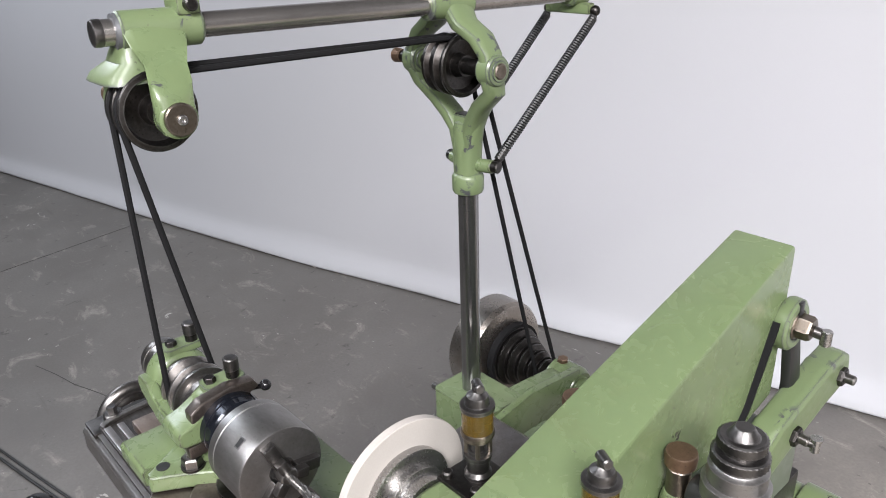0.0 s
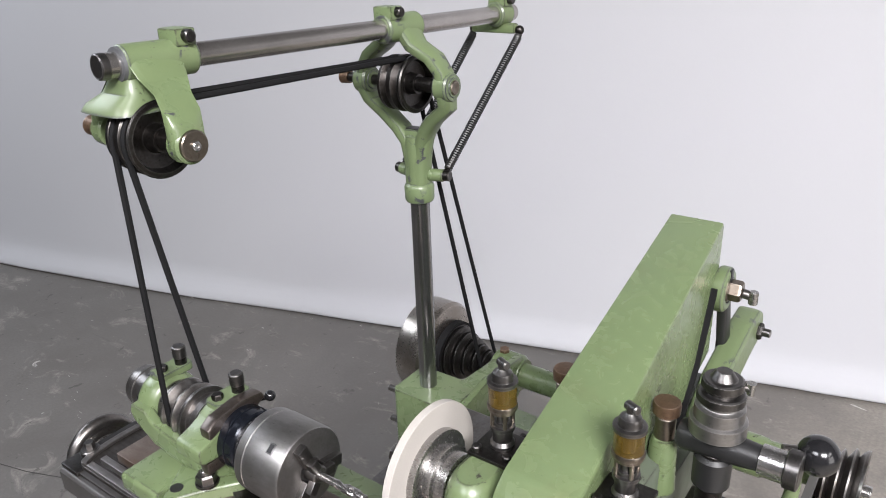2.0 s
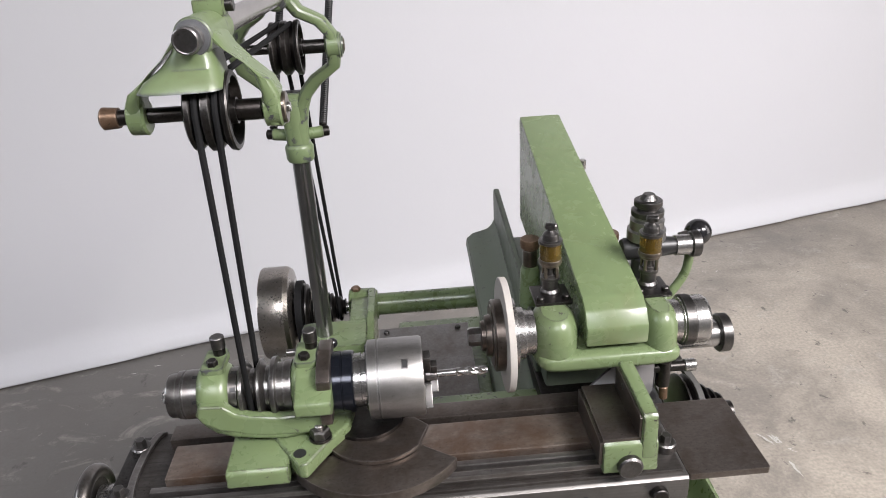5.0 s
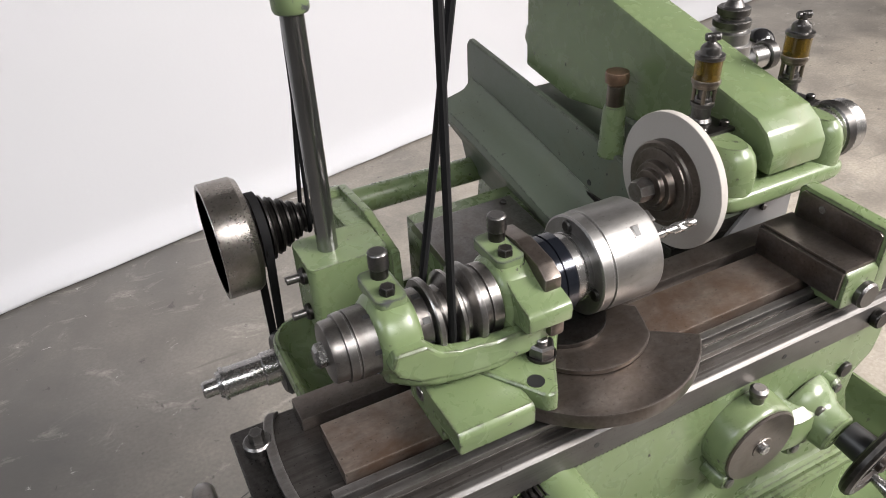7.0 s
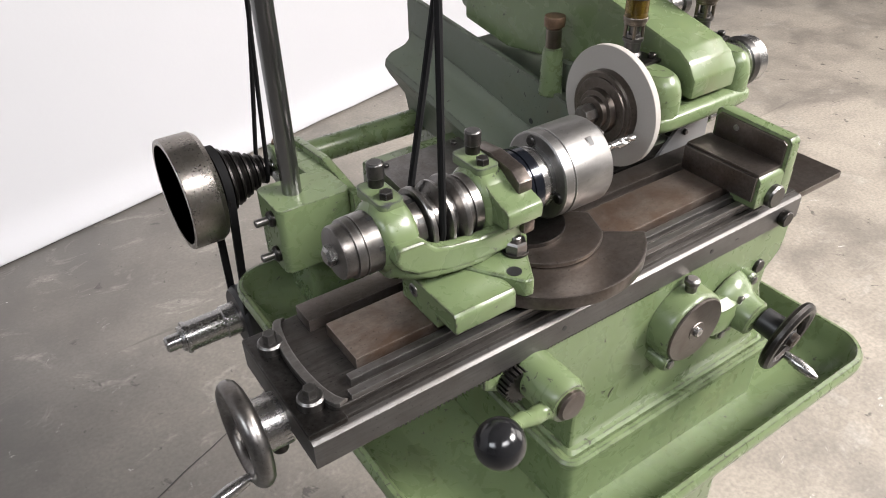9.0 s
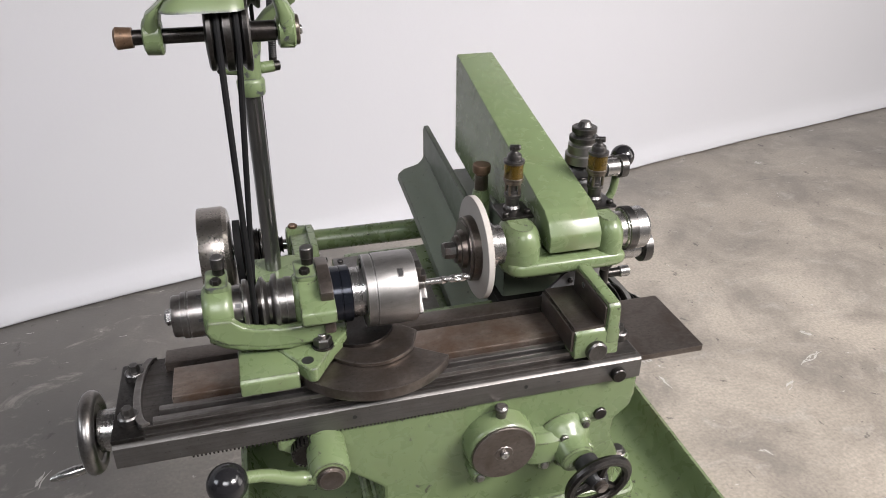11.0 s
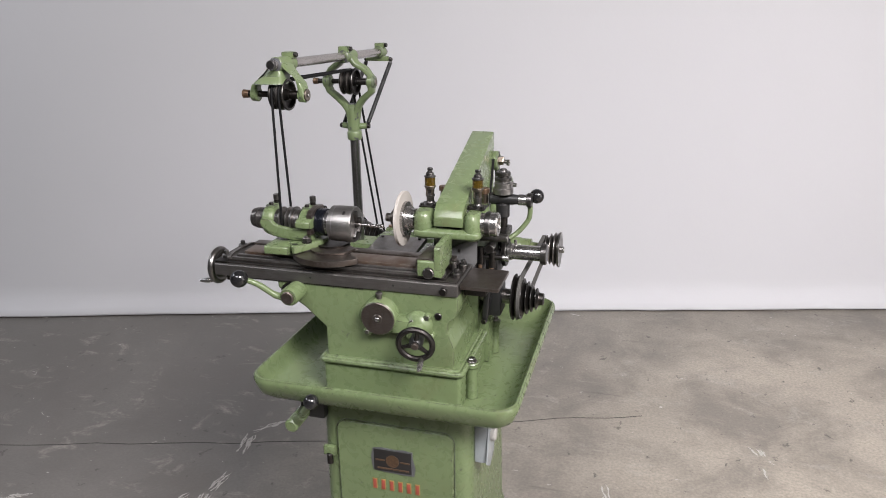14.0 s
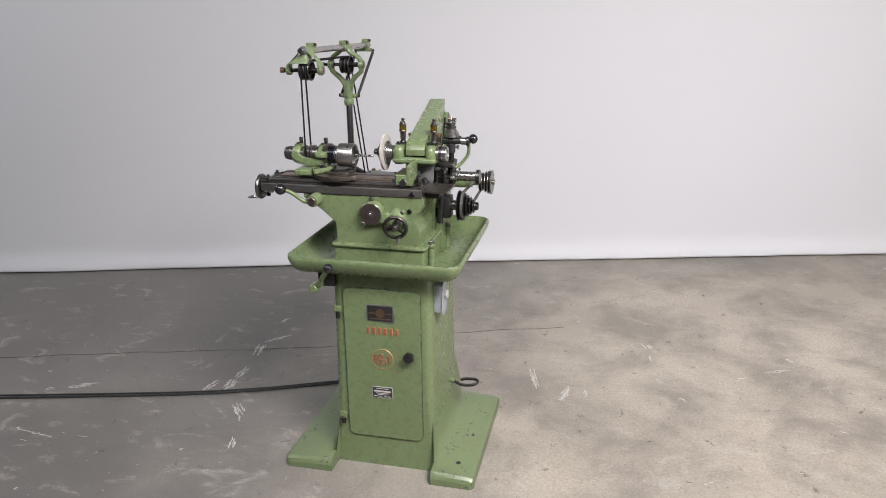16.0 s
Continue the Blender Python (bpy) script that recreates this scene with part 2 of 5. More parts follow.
def fabric():
    m, t, b = node_mat("white_backdrop")
    n = noise_node(t, 0.7, 4)
    f = noise_node(t, 60, 3)
    col = mixed(t, n, (0.425, 0.428, 0.450), (0.460, 0.462, 0.482))
    t.links.new(col, b.inputs["Base Color"])
    b.inputs["Roughness"].default_value = 0.85
    bumped(t, b, mixed(t, 0.3, n, f), 0.1, 0.01)
    return m


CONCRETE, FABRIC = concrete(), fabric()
SMEAR = plain("pale_paint_smear", (0.40, 0.385, 0.36), 0.8, 0, 0.35, 160)
HALL = plain("grey_hall_paint", (0.13, 0.129, 0.128), 0.7, 0, 0.1, 2)
# Paler than the other walls only to reflect light onto the machine front.
BOUNCE_HALL = plain("pale_bounce_paint", (0.25, 0.248, 0.244), 0.7, 0, 0.1, 2)
ZINC = plain("dull_zinc_sheet", (0.150, 0.150, 0.153), 0.40, 0.45, 0.2, 40)


# ---- mesh tools ----
def thing(name, at, label, category, group="", kind=""):
    ob = new(name)
    ob.empty_display_size = 0.05
    ob.location = at
    return tagged(ob, label, category, group, kind)


def origin_of(ob):
    p = Vector((0, 0, 0))
    while ob is not None:
        p += ob.location
        ob = ob.parent
    return p


def part(name, bm, material, parent=None, label="", sharp=32):
    """One mesh object, built in world coordinates, under a thing or a part."""
    for f in bm.faces:
        f.smooth = len(f.verts) < 7
    lim = radians(8 if name.startswith("knurled") else sharp)
    for e in bm.edges:
        e.smooth = not (len(e.link_faces) == 2 and e.calc_face_angle(0.0) > lim)
    me = bpy.data.meshes.new(name)
    bm.to_mesh(me)
    bm.free()
    me.materials.append(material)
    ob = new(name, me)
    if parent is not None:
        o = origin_of(parent)
        me.transform(Matrix.Translation(-o))
        ob.parent = parent
    if label:
        ob["label"] = label
    return ob


def bevel_all(bm, geom_edges, w, seg=2):
    if w > 0:
        bmesh.ops.bevel(bm, geom=geom_edges, offset=w, offset_type="OFFSET", segments=seg, profile=0.6, affect="EDGES", clamp_overlap=True)


def box(x0, x1, y0, y1, z0, z1, bev=0.002, bm=None, turn=None, seg=2):
    own = bmesh.new()
    bmesh.ops.create_cube(own, size=1.0, matrix=Matrix.Translation(((x0 + x1) / 2, (y0 + y1) / 2, (z0 + z1) / 2)) @ Matrix.Diagonal((x1 - x0, y1 - y0, z1 - z0, 1)))
    bevel_all(own, own.edges[:], bev, seg)
    if turn is not None:
        bmesh.ops.transform(own, matrix=turn, verts=own.verts)
    return join(bm, own)


def join(bm, own):
    if bm is None:
        return own
    tmp = bpy.data.meshes.new("tmp")
    own.to_mesh(tmp)
    own.free()
    bm.from_mesh(tmp)
    bpy.data.meshes.remove(tmp)
    return bm


def prism(pts, axis, a, b, bev=0.002, bm=None, seg=2, turn=None):
    """A polygon in the two other axes (in their x, y, z order), pushed from a to b along axis."""
    own = bmesh.new()
    k = "xyz".index(axis)

    def at(p, d):
        v = [p[0], p[1]]
        v.insert(k, d)
        return v

    lo = [own.verts.new(at(p, a)) for p in pts]
    hi = [own.verts.new(at(p, b)) for p in pts]
    own.faces.new(lo)
    own.faces.new(hi[::-1])
    n = len(pts)
    for i in range(n):
        own.faces.new((lo[i], hi[i], hi[(i + 1) % n], lo[(i + 1) % n]))
    bmesh.ops.recalc_face_normals(own, faces=own.faces)
    bevel_all(own, own.edges[:], bev, seg)
    if turn is not None:
        bmesh.ops.transform(own, matrix=turn, verts=own.verts)
    return join(bm, own)


def along(p, d):
    """A frame at p whose z runs along d."""
    return Matrix.Translation(p) @ Vector(d).to_track_quat("Z", "Y").to_matrix().to_4x4()


def lathe(profile, p, d, n=32, bm=None):
    """Turned solid: profile of (distance along d, radius), from p."""
    own = bmesh.new()
    rings = []
    for h, r in profile:
        if r < 1e-5:
            rings.append([own.verts.new((0, 0, h))])
        else:
            rings.append([own.verts.new((r * math.cos(2 * math.pi * i / n), r * math.sin(2 * math.pi * i / n), h)) for i in range(n)])
    for A, B in zip(rings, rings[1:]):
        for i in range(n):
            j = (i + 1) % n
            if len(A) == 1 and len(B) == 1:
                continue
            if len(A) == 1:
                own.faces.new((A[0], B[j], B[i]))
            elif len(B) == 1:
                own.faces.new((A[i], A[j], B[0]))
            else:
                own.faces.new((A[i], A[j], B[j], B[i]))
    for R in (rings[0], rings[-1]):
        if len(R) > 1:
            own.faces.new(R if R is rings[-1] else R[::-1])
    bmesh.ops.recalc_face_normals(own, faces=own.faces)
    bmesh.ops.transform(own, matrix=along(p, d), verts=own.verts)
    return join(bm, own)


def rod(p0, p1, r, bev=0.001, n=24, bm=None):
    d = Vector(p1) - Vector(p0)
    L = d.length
    b = min(bev, r * 0.5, L * 0.3)
    return lathe([(0, r - b), (b, r), (L - b, r), (L, r - b)], p0, d, n, bm)


def ball(c, r, n=24, bm=None):
    return lathe([(-r * math.cos(math.pi * i / 14), r * math.sin(math.pi * i / 14)) for i in range(15)], c, (0, 0, 1), n, bm)


def hexnut(p, d, r, hgt, bm=None):
    own = lathe([(0, r), (hgt * 0.8, r), (hgt, r * 0.86)], (0, 0, 0), (0, 0, 1), 6)
    bmesh.ops.transform(own, matrix=along(p, d), verts=own.verts)
    return join(bm, own)


def smooth_path(pts, steps=6):
    P = [Vector(p) for p in pts]
    P = [2 * P[0] - P[1]] + P + [2 * P[-1] - P[-2]]
    out = []
    for i in range(1, len(P) - 2):
        for s in range(steps):
            u = s / steps
            a, b, c, d = P[i - 1], P[i], P[i + 1], P[i + 2]
            out.append(0.5 * ((2 * b) + (c - a) * u + (2 * a - 5 * b + 4 * c - d) * u * u + (3 * b - a - 3 * c + d) * u ** 3))
    out.append(P[-2])
    return out


def sweep(path, radius, n=10, bm=None, flat=None, closed=False):
    """A tube along points. radius: a number, or one for each point. flat: (half width, half thickness, wide direction)."""
    own = bmesh.new()
    P = [Vector(p) for p in path]
    rings = []
    ref = None
    for i, p in enumerate(P):
        t = (P[(i + 1) % len(P)] - P[i - 1]) if closed else (P[min(i + 1, len(P) - 1)] - P[max(i - 1, 0)])
        t.normalize()
        if ref is None:
            ref = t.orthogonal().normalized()
        ref = (ref - t * ref.dot(t)).normalized()
        if flat:
            u = (Vector(flat[2]) - t * Vector(flat[2]).dot(t)).normalized()
            v = t.cross(u)
            rings.append([own.verts.new(p + u * flat[0] * a + v * flat[1] * b) for a, b in ((-1, -1), (1, -1), (1, 1), (-1, 1))])
        else:
            r = radius if isinstance(radius, (int, float)) else radius[i]
            v = t.cross(ref)
            rings.append([own.verts.new(p + (ref * math.cos(2 * math.pi * k / n) + v * math.sin(2 * math.pi * k / n)) * r) for k in range(n)])
    m = len(rings[0])
    pairs = list(zip(rings, rings[1:])) + ([(rings[-1], rings[0])] if closed else [])
    for A, B in pairs:
        for k in range(m):
            own.faces.new((A[k], A[(k + 1) % m], B[(k + 1) % m], B[k]))
    if not closed:
        own.faces.new(rings[0][::-1])
        own.faces.new(rings[-1])
    bmesh.ops.recalc_face_normals(own, faces=own.faces)
    return join(bm, own)


def loft(sections, bm=None):
    """Skin through rings of equal length, closed at both ends."""
    own = bmesh.new()
    rings = [[own.verts.new(v) for v in s] for s in sections]
    m = len(rings[0])
    for A, B in zip(rings, rings[1:]):
        for k in range(m):
            own.faces.new((A[k], A[(k + 1) % m], B[(k + 1) % m], B[k]))
    own.faces.new(rings[0][::-1])
    own.faces.new(rings[-1])
    bmesh.ops.recalc_face_normals(own, faces=own.faces)
    return join(bm, own)


def strap(rows, n=16, square=0.62):
    """A cast arm: rounded sections at rows of (x, y, z, half width in x, half width in y), level in z or turned by a sixth value in degrees about y."""
    secs = []
    for row in rows:
        x, y, z, hx, hy = row[:5]
        tilt = radians(row[5]) if len(row) > 5 else 0.0
        ring = []
        for i in range(n):
            a = 2 * math.pi * (i + 0.5) / n
            u, v = math.cos(a), math.sin(a)
            du, dv = hx * abs(u) ** square * (1 if u > 0 else -1), hy * abs(v) ** square * (1 if v > 0 else -1)
            ring.append((x + du * math.cos(tilt), y + dv, z - du * math.sin(tilt)))
        secs.append(ring)
    return loft(secs)


def round_rect(x0, x1, y0, y1, r, n=6):
    out = []
    for cx, cy, a0 in ((x1 - r, y1 - r, 0), (x0 + r, y1 - r, 90), (x0 + r, y0 + r, 180), (x1 - r, y0 + r, 270)):
        for i in range(n + 1):
            a = radians(a0 + 90 * i / n)
            out.append((cx + r * math.cos(a), cy + r * math.sin(a)))
    return out


def knurled(p, d, profile, n=64, depth=0.0005, bm=None):
    """A turned collar whose widest band carries small crossed teeth."""
    own = bmesh.new()
    rings = []
    for k, (h, r, k_on) in enumerate(profile):
        rings.append([own.verts.new(((r + (depth if (i + k) % 2 and k_on else 0)) * math.cos(2 * math.pi * i / n), (r + (depth if (i + k) % 2 and k_on else 0)) * math.sin(2 * math.pi * i / n), h)) for i in range(n)])
    for A, B in zip(rings, rings[1:]):
        for i in range(n):
            own.faces.new((A[i], A[(i + 1) % n], B[(i + 1) % n], B[i]))
    own.faces.new(rings[0][::-1])
    own.faces.new(rings[-1])
    bmesh.ops.recalc_face_normals(own, faces=own.faces)
    bmesh.ops.transform(own, matrix=along(p, d), verts=own.verts)
    return join(bm, own)


def knurl_band(p, d, h0, h1, r, rows=7, n=64, depth=0.0010, bm=None):
    prof = [(h0, r - 0.0012, False), (h0 + 0.0008, r, False)]
    for i in range(rows):
        prof.append((h0 + 0.0012 + (h1 - h0 - 0.0024) * i / (rows - 1), r, True))
    prof += [(h1 - 0.0008, r, False), (h1, r - 0.0012, False)]
    return knurled(p, d, prof, n, depth, bm)


def words(text, p, size, material, parent, name, label, depth=0.0012, face=(90, 0, 0)):
    """Raised lettering, turned into a mesh."""
    cu = bpy.data.curves.new("lettering", "FONT")
    cu.body, cu.size, cu.extrude, cu.align_x, cu.align_y = text, size, depth, "CENTER", "CENTER"
    cu.resolution_u = 3
    tmp = bpy.data.objects.new("lettering", cu)
    scene.collection.objects.link(tmp)
    me = bpy.data.meshes.new_from_object(tmp.evaluated_get(bpy.context.evaluated_depsgraph_get()))
    bpy.data.objects.remove(tmp)
    me.transform(pose(*p, *face))
    me.transform(Matrix.Translation(-origin_of(parent)))
    me.materials.clear()
    me.materials.append(material)
    ob = new(name, me)
    ob.parent = parent
    ob["label"] = label
    return ob


X, Y, Z = (1, 0, 0), (0, 1, 0), (0, 0, 1)

# ---- the hall ----
SMEARS = [
    (-0.81, 0.90, -0.92, 0.77, 0.030),
    (-0.92, 0.77, -0.89, 0.62, 0.045),
    (-0.87, 0.52, -0.88, 0.39, 0.030),
    (-0.88, 0.39, -0.87, 0.29, 0.050),
    (-0.77, 0.20, -0.67, 0.08, 0.040),
    (-0.66, -0.03, -0.62, -0.13, 0.020),
    (-1.64, -0.16, -1.19, -0.23, 0.008),
    (-1.60, 0.17, -1.46, 0.22, 0.030),
    (-0.94, 1.02, -0.92, 1.10, 0.020),
    (-0.97, 0.26, -0.93, 0.38, 0.030),
    (-1.67, 0.13, -1.63, 0.15, 0.020),
    (0.96, 1.16, 0.99, 1.10, 0.050),
    (0.98, 1.07, 0.99, 0.96, 0.012),
    (0.59, 0.51, 0.63, 0.65, 0.025),
    (0.69, 0.64, 0.70, 0.56, 0.012),
    (0.43, 0.80, 0.49, 0.59, 0.025),
    (1.61, 1.14, 1.66, 1.09, 0.020),
    (1.34, 0.86, 1.42, 0.90, 0.020),
    (1.47, 0.96, 1.62, 1.02, 0.015),
]
def hall():
    bm = bmesh.new()
    bmesh.ops.create_grid(bm, x_segments=2, y_segments=2, size=9.0)
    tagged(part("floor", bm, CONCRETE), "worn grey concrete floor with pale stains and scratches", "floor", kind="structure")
    line = smooth_path([(-9.0, -0.05, 0), (-5.4, 0.84, 0), (-3.0, 1.40, 0), (-1.0, 1.98, 0), (0.4, 2.35, 0), (1.3, 2.59, 0), (2.5, 2.905, 0), (4.0, 3.265, 0), (5.6, 3.62, 0)], 14)
    bm = bmesh.new()
    back = Vector((-0.24, 1.0, 0)).normalized()
    prof = [(-0.014, 0.004), (-0.026, 0.010), (-0.027, 0.020), (-0.012, 0.050), (0.004, 0.080), (0.014, 0.104), (0.020, 0.130), (0.024, 0.175), (0.026, 0.6), (0.030, 1.6), (0.030, 3.4), (0.10, 3.4), (0.10, 0.004)]
    rows = []
    for i, p in enumerate(line):
        wob = 0.008 * noise.noise(Vector((p.x * 1.7, 3, 0))) + 0.005 * noise.noise(Vector((p.x * 6.0, 8, 0)))
        rows.append([bm.verts.new(p + back * (o + (wob if z < 0.11 else 0)) + Vector((0, 0, z + (wob if 0.015 < z < 0.18 else 0)))) for o, z in prof])
    for A, B in zip(rows, rows[1:]):
        for k in range(len(prof) - 1):
            bm.faces.new((A[k], B[k], B[k + 1], A[k + 1]))
        bm.faces.new((A[-1], B[-1], B[0], A[0]))
    bm.faces.new(rows[0])
    bm.faces.new(rows[-1][::-1])
    bmesh.ops.recalc_face_normals(bm, faces=bm.faces)
    tagged(part("backdrop", bm, FABRIC, sharp=60), "white backdrop sheet with a folded hem on the floor", "backdrop", kind="structure")
    wig = lambda pts: [(x, y + 0.006 * math.sin(17 * x + 3 * y), 0.0012) for x, y, _ in smooth_path(pts, 8)]
    for pts in ([(-2.6, 0.20, 0), (-1.6, 0.508, 0), (-0.6, 0.80, 0), (0.02, 1.098, 0), (0.55, 1.28, 0)], [(-3.55, -0.4, 0), (-3.70, 0.37, 0), (-3.84, 1.05, 0)]):
        tagged(part("floor_joint", sweep(wig(pts), 0, flat=(0.0013, 0.0006, (0, 1, 0) if abs(pts[0][0] - pts[-1][0]) > 1 else (1, 0, 0))), CORD), "thin dark saw joint in the concrete floor", "floor joint", kind="structure")
    rng = random.Random(7)
    for x0, y0, x1, y1, wd in SMEARS:
        bm = bmesh.new()
        n = max(5, int(math.hypot(x1 - x0, y1 - y0) / 0.012))
        across = Vector((y0 - y1, x1 - x0, 0)).normalized()
        for k in range(max(2, int(wd / 0.0035))):
            off, a, e = rng.uniform(-0.5, 0.5) * wd, rng.uniform(0, 0.5), rng.uniform(0.5, 1.0)
            side = []
            for i in range(n + 1):
                u = a + (e - a) * i / n
                h = (0.0008 + 0.0055 * abs(noise.noise(Vector((i * 0.7, k * 3.1, x0 * 9))))) * (1 if 0 < i < n else 0.15)
                c = Vector((x0 + (x1 - x0) * u, y0 + (y1 - y0) * u, 0.0011 + 0.0002 * k)) + across * (off + 0.010 * noise.noise(Vector((i * 0.21, k, y0 * 5))))
                side.append((bm.verts.new(c - across * h), bm.verts.new(c + across * h)))
            for A, B in zip(side, side[1:]):
                bm.faces.new((A[0], A[1], B[1], B[0]))
        bmesh.ops.recalc_face_normals(bm, faces=bm.faces)
        tagged(part("paint_smear", bm, SMEAR), "pale paint smear scraped across the concrete floor", "paint smear", kind="structure")
    # Unseen walls close the hall; the south one doubles as a reflector.
    for n, (x0, x1, y0, y1) in {"wall_north": (-9, 9, 5.0, 5.15), "wall_south": (-9, 9, -6.15, -6.0), "wall_east": (9.0, 9.15, -6, 5), "wall_west": (-9.15, -9.0, -6, 5)}.items():
        tagged(part(n, box(x0, x1, y0, y1, 0, 4.6, 0), BOUNCE_HALL if n == "wall_south" else HALL), "plain grey hall wall", "wall", kind="structure")
    tagged(part("ceiling", box(-9, 9, -6, 5, 4.6, 4.7, 0), HALL), "plain grey hall ceiling", "ceiling", kind="structure")


hall()


# ---- cabinet ----
def cabinet():
    c = thing("machine_cabinet", (0, 0.1, 0), "green painted cast iron machine cabinet on two splayed feet", "cabinet")

    def ring(x0, x1, y0, y1, z, r):
        return [(x, y, z) for x, y in round_rect(x0, x1, y0, y1, r)]

    part("body", loft([ring(-0.196, 0.184, -0.094, 0.40, 0.0, 0.012), ring(-0.192, 0.182, -0.087, 0.395, 0.06, 0.016), ring(-0.188, 0.180, -0.086, 0.385, 0.16, 0.02),
                       ring(-0.186, 0.178, -0.086, 0.30, 0.30, 0.030), ring(-0.182, 0.177, -0.086, 0.275, 0.60, 0.032), ring(-0.180, 0.176, -0.086, 0.272, 0.745, 0.032), ring(-0.178, 0.174, -0.084, 0.27, 0.765, 0.032)]), GREEN, c)

    def foot(s, x_in, x_out):
        prof = [(0.0, 0.27), (0.045, 0.18), (0.10, 0.115), (0.17, 0.078), (0.27, 0.058), (0.93, 0.042), (0.985, 0.036), (1.0, 0.022), (1.0, 0.0), (0.0, 0.0)]
        secs = []
        for y, k, cut in ((-0.174, 0.45, 0.014), (-0.169, 0.75, 0.005), (-0.158, 0.93, 0.0), (-0.115, 1.0, 0.0), (-0.060, 1.25, 0.0), (0.30, 1.25, 0.0), (0.40, 1.0, 0), (0.425, 0.92, 0.0), (0.438, 0.6, 0.008)):
            sec = []
            for u, z in prof:
                x = x_in + (x_out - s * cut - x_in) * u
                zz = min(z, 0.052) if k < 1.1 else z
                if y < -0.09:
                    x = max(x, x_in + 0.014) if s > 0 else min(x, x_in - 0.012)
                sec.append((x, y, zz * min(k, 1)))
            secs.append(sec)
        return loft(secs)

    part("foot", foot(1, 0.170, 0.340), GREEN_WORN, c, "worn green foot with chipped edges")
    part("foot", foot(-1, -0.176, -0.368), GREEN_WORN, c, "worn green foot with chipped edges")
    for x, y in ((0.285, 0.10), (0.27, -0.09), (-0.30, 0.14)):
        part("bolt_hole", lathe([(0, 0.009), (0.001, 0.009), (0.001, 0.007), (0.0004, 0.0)], (x, y, 0.0475), Z, 16), BLACK_PAINT, c)
    d = part("door", prism(round_rect(-0.140, 0.138, 0.118, 0.700, 0.024), "y", -0.0935, -0.084, 0.0045, seg=3), GREEN, c, "green cabinet door with rounded corners")
    part("door_seam", sweep([(x, -0.0866, z) for x, z in round_rect(-0.1418, 0.1398, 0.1162, 0.7018, 0.0258)], 0.0010, 6, closed=True), GREEN_DARK, d, "dark seam round the door")
    for z in (0.605, 0.185):
        hg = part("hinge", box(-0.176, -0.146, -0.098, -0.086, z - 0.002, z + 0.022, 0.003), GREEN, d)
        part("hinge_pin", rod((-0.160, -0.097, z - 0.022), (-0.160, -0.097, z + 0.004), 0.0075), STEEL_DARK, d)
    star = lathe([(0, 0.009), (0.012, 0.009), (0.013, 0.019), (0.022, 0.021), (0.030, 0.017), (0.032, 0.0)], (0.099, -0.0935, 0.462), (0, -1, 0), 30)
    for v in star.verts:
        dx, dz = v.co.x - 0.099, v.co.z - 0.462
        if math.hypot(dx, dz) > 0.012:
            k = 1 - 0.13 * (0.5 + 0.5 * math.cos(5 * math.atan2(dz, dx)))
            v.co.x, v.co.z = 0.099 + dx * k, 0.462 + dz * k
    part("door_knob", star, BLACK, d, "black star shaped door knob")
    pl = part("name_plate", prism([(-0.053, 0.641), (-0.057, 0.622), (-0.056, 0.598), (-0.052, 0.583), (-0.020, 0.581), (0.030, 0.579), (0.046, 0.581), (0.049, 0.600), (0.043, 0.628), (0.043, 0.643), (0.020, 0.645), (0.002, 0.643), (-0.030, 0.645)], "y", -0.0955, -0.0930, 0.0003), SCUFF, d, "dark plate on a scuffed bare patch")
    part("plate_field", box(-0.050, 0.040, -0.0965, -0.0950, 0.584, 0.640, 0.0004), PLATE_BLACK, pl)
    part("plate_print", lathe([(0, 0.016), (0.0012, 0.016)], (-0.005, -0.0962, 0.613), (0, -1, 0), 24), COPPER, pl, "worn copper oval on the plate")
    part("plate_print", box(-0.046, -0.024, -0.0972, -0.0962, 0.611, 0.615, 0), COPPER, pl)
    part("plate_print", box(0.014, 0.036, -0.0972, -0.0962, 0.611, 0.615, 0), COPPER, pl)
    part("plate_print", box(-0.042, 0.034, -0.0972, -0.0962, 0.590, 0.594, 0), COPPER, pl)
    for k in range(6):
        x = -0.0585 + 0.0207 * k
        bar = part("lettering_bar", box(x + 0.0018, x + 0.0134, -0.0950, -0.0930, 0.531, 0.559, 0.0006), GOLD, d, "raised red bar with a gold edge")
        part("bar_face", box(x + 0.0036, x + 0.0116, -0.0958, -0.0948, 0.5332, 0.5568, 0.0004), RED, bar)
    bd = part("badge", lathe([(0, 0.0405), (0.0015, 0.0405), (0.0025, 0.0395), (0.0025, 0.0375), (0.0012, 0.0372), (0.0012, 0.0)], (-0.002, -0.0930, 0.437), (0, -1, 0), 48), GOLD, d, "round badge with gold rim")
    part("badge_field", lathe([(0, 0.0368), (0.0004, 0.0368)], (-0.002, -0.0943, 0.437), (0, -1, 0), 48), GREEN, bd)
    loop = bmesh.new()
    for cx, cz, r in ((-0.012, -0.009, 0.0095), (0.004, -0.010, 0.0095), (-0.004, 0.012, 0.0085)):
        sweep([(-0.002 + cx + r * math.cos(2 * math.pi * i / 20), -0.0958, 0.437 + cz + r * math.sin(2 * math.pi * i / 20)) for i in range(20)], 0.0016, 6, loop, closed=True)
    for x0, x1, z0, z1 in ((-0.030, -0.026, -0.014, 0.014), (-0.030, -0.016, 0.010, 0.014), (-0.030, -0.018, -0.001, 0.003), (0.014, 0.026, 0.010, 0.014), (0.022, 0.026, -0.016, 0.014)):
        box(-0.002 + x0, -0.002 + x1, -0.0965, -0.0948, 0.437 + z0, 0.437 + z1, 0.0004, loop)
    part("badge_emblem", loop, RED, bd, "red emblem strokes")
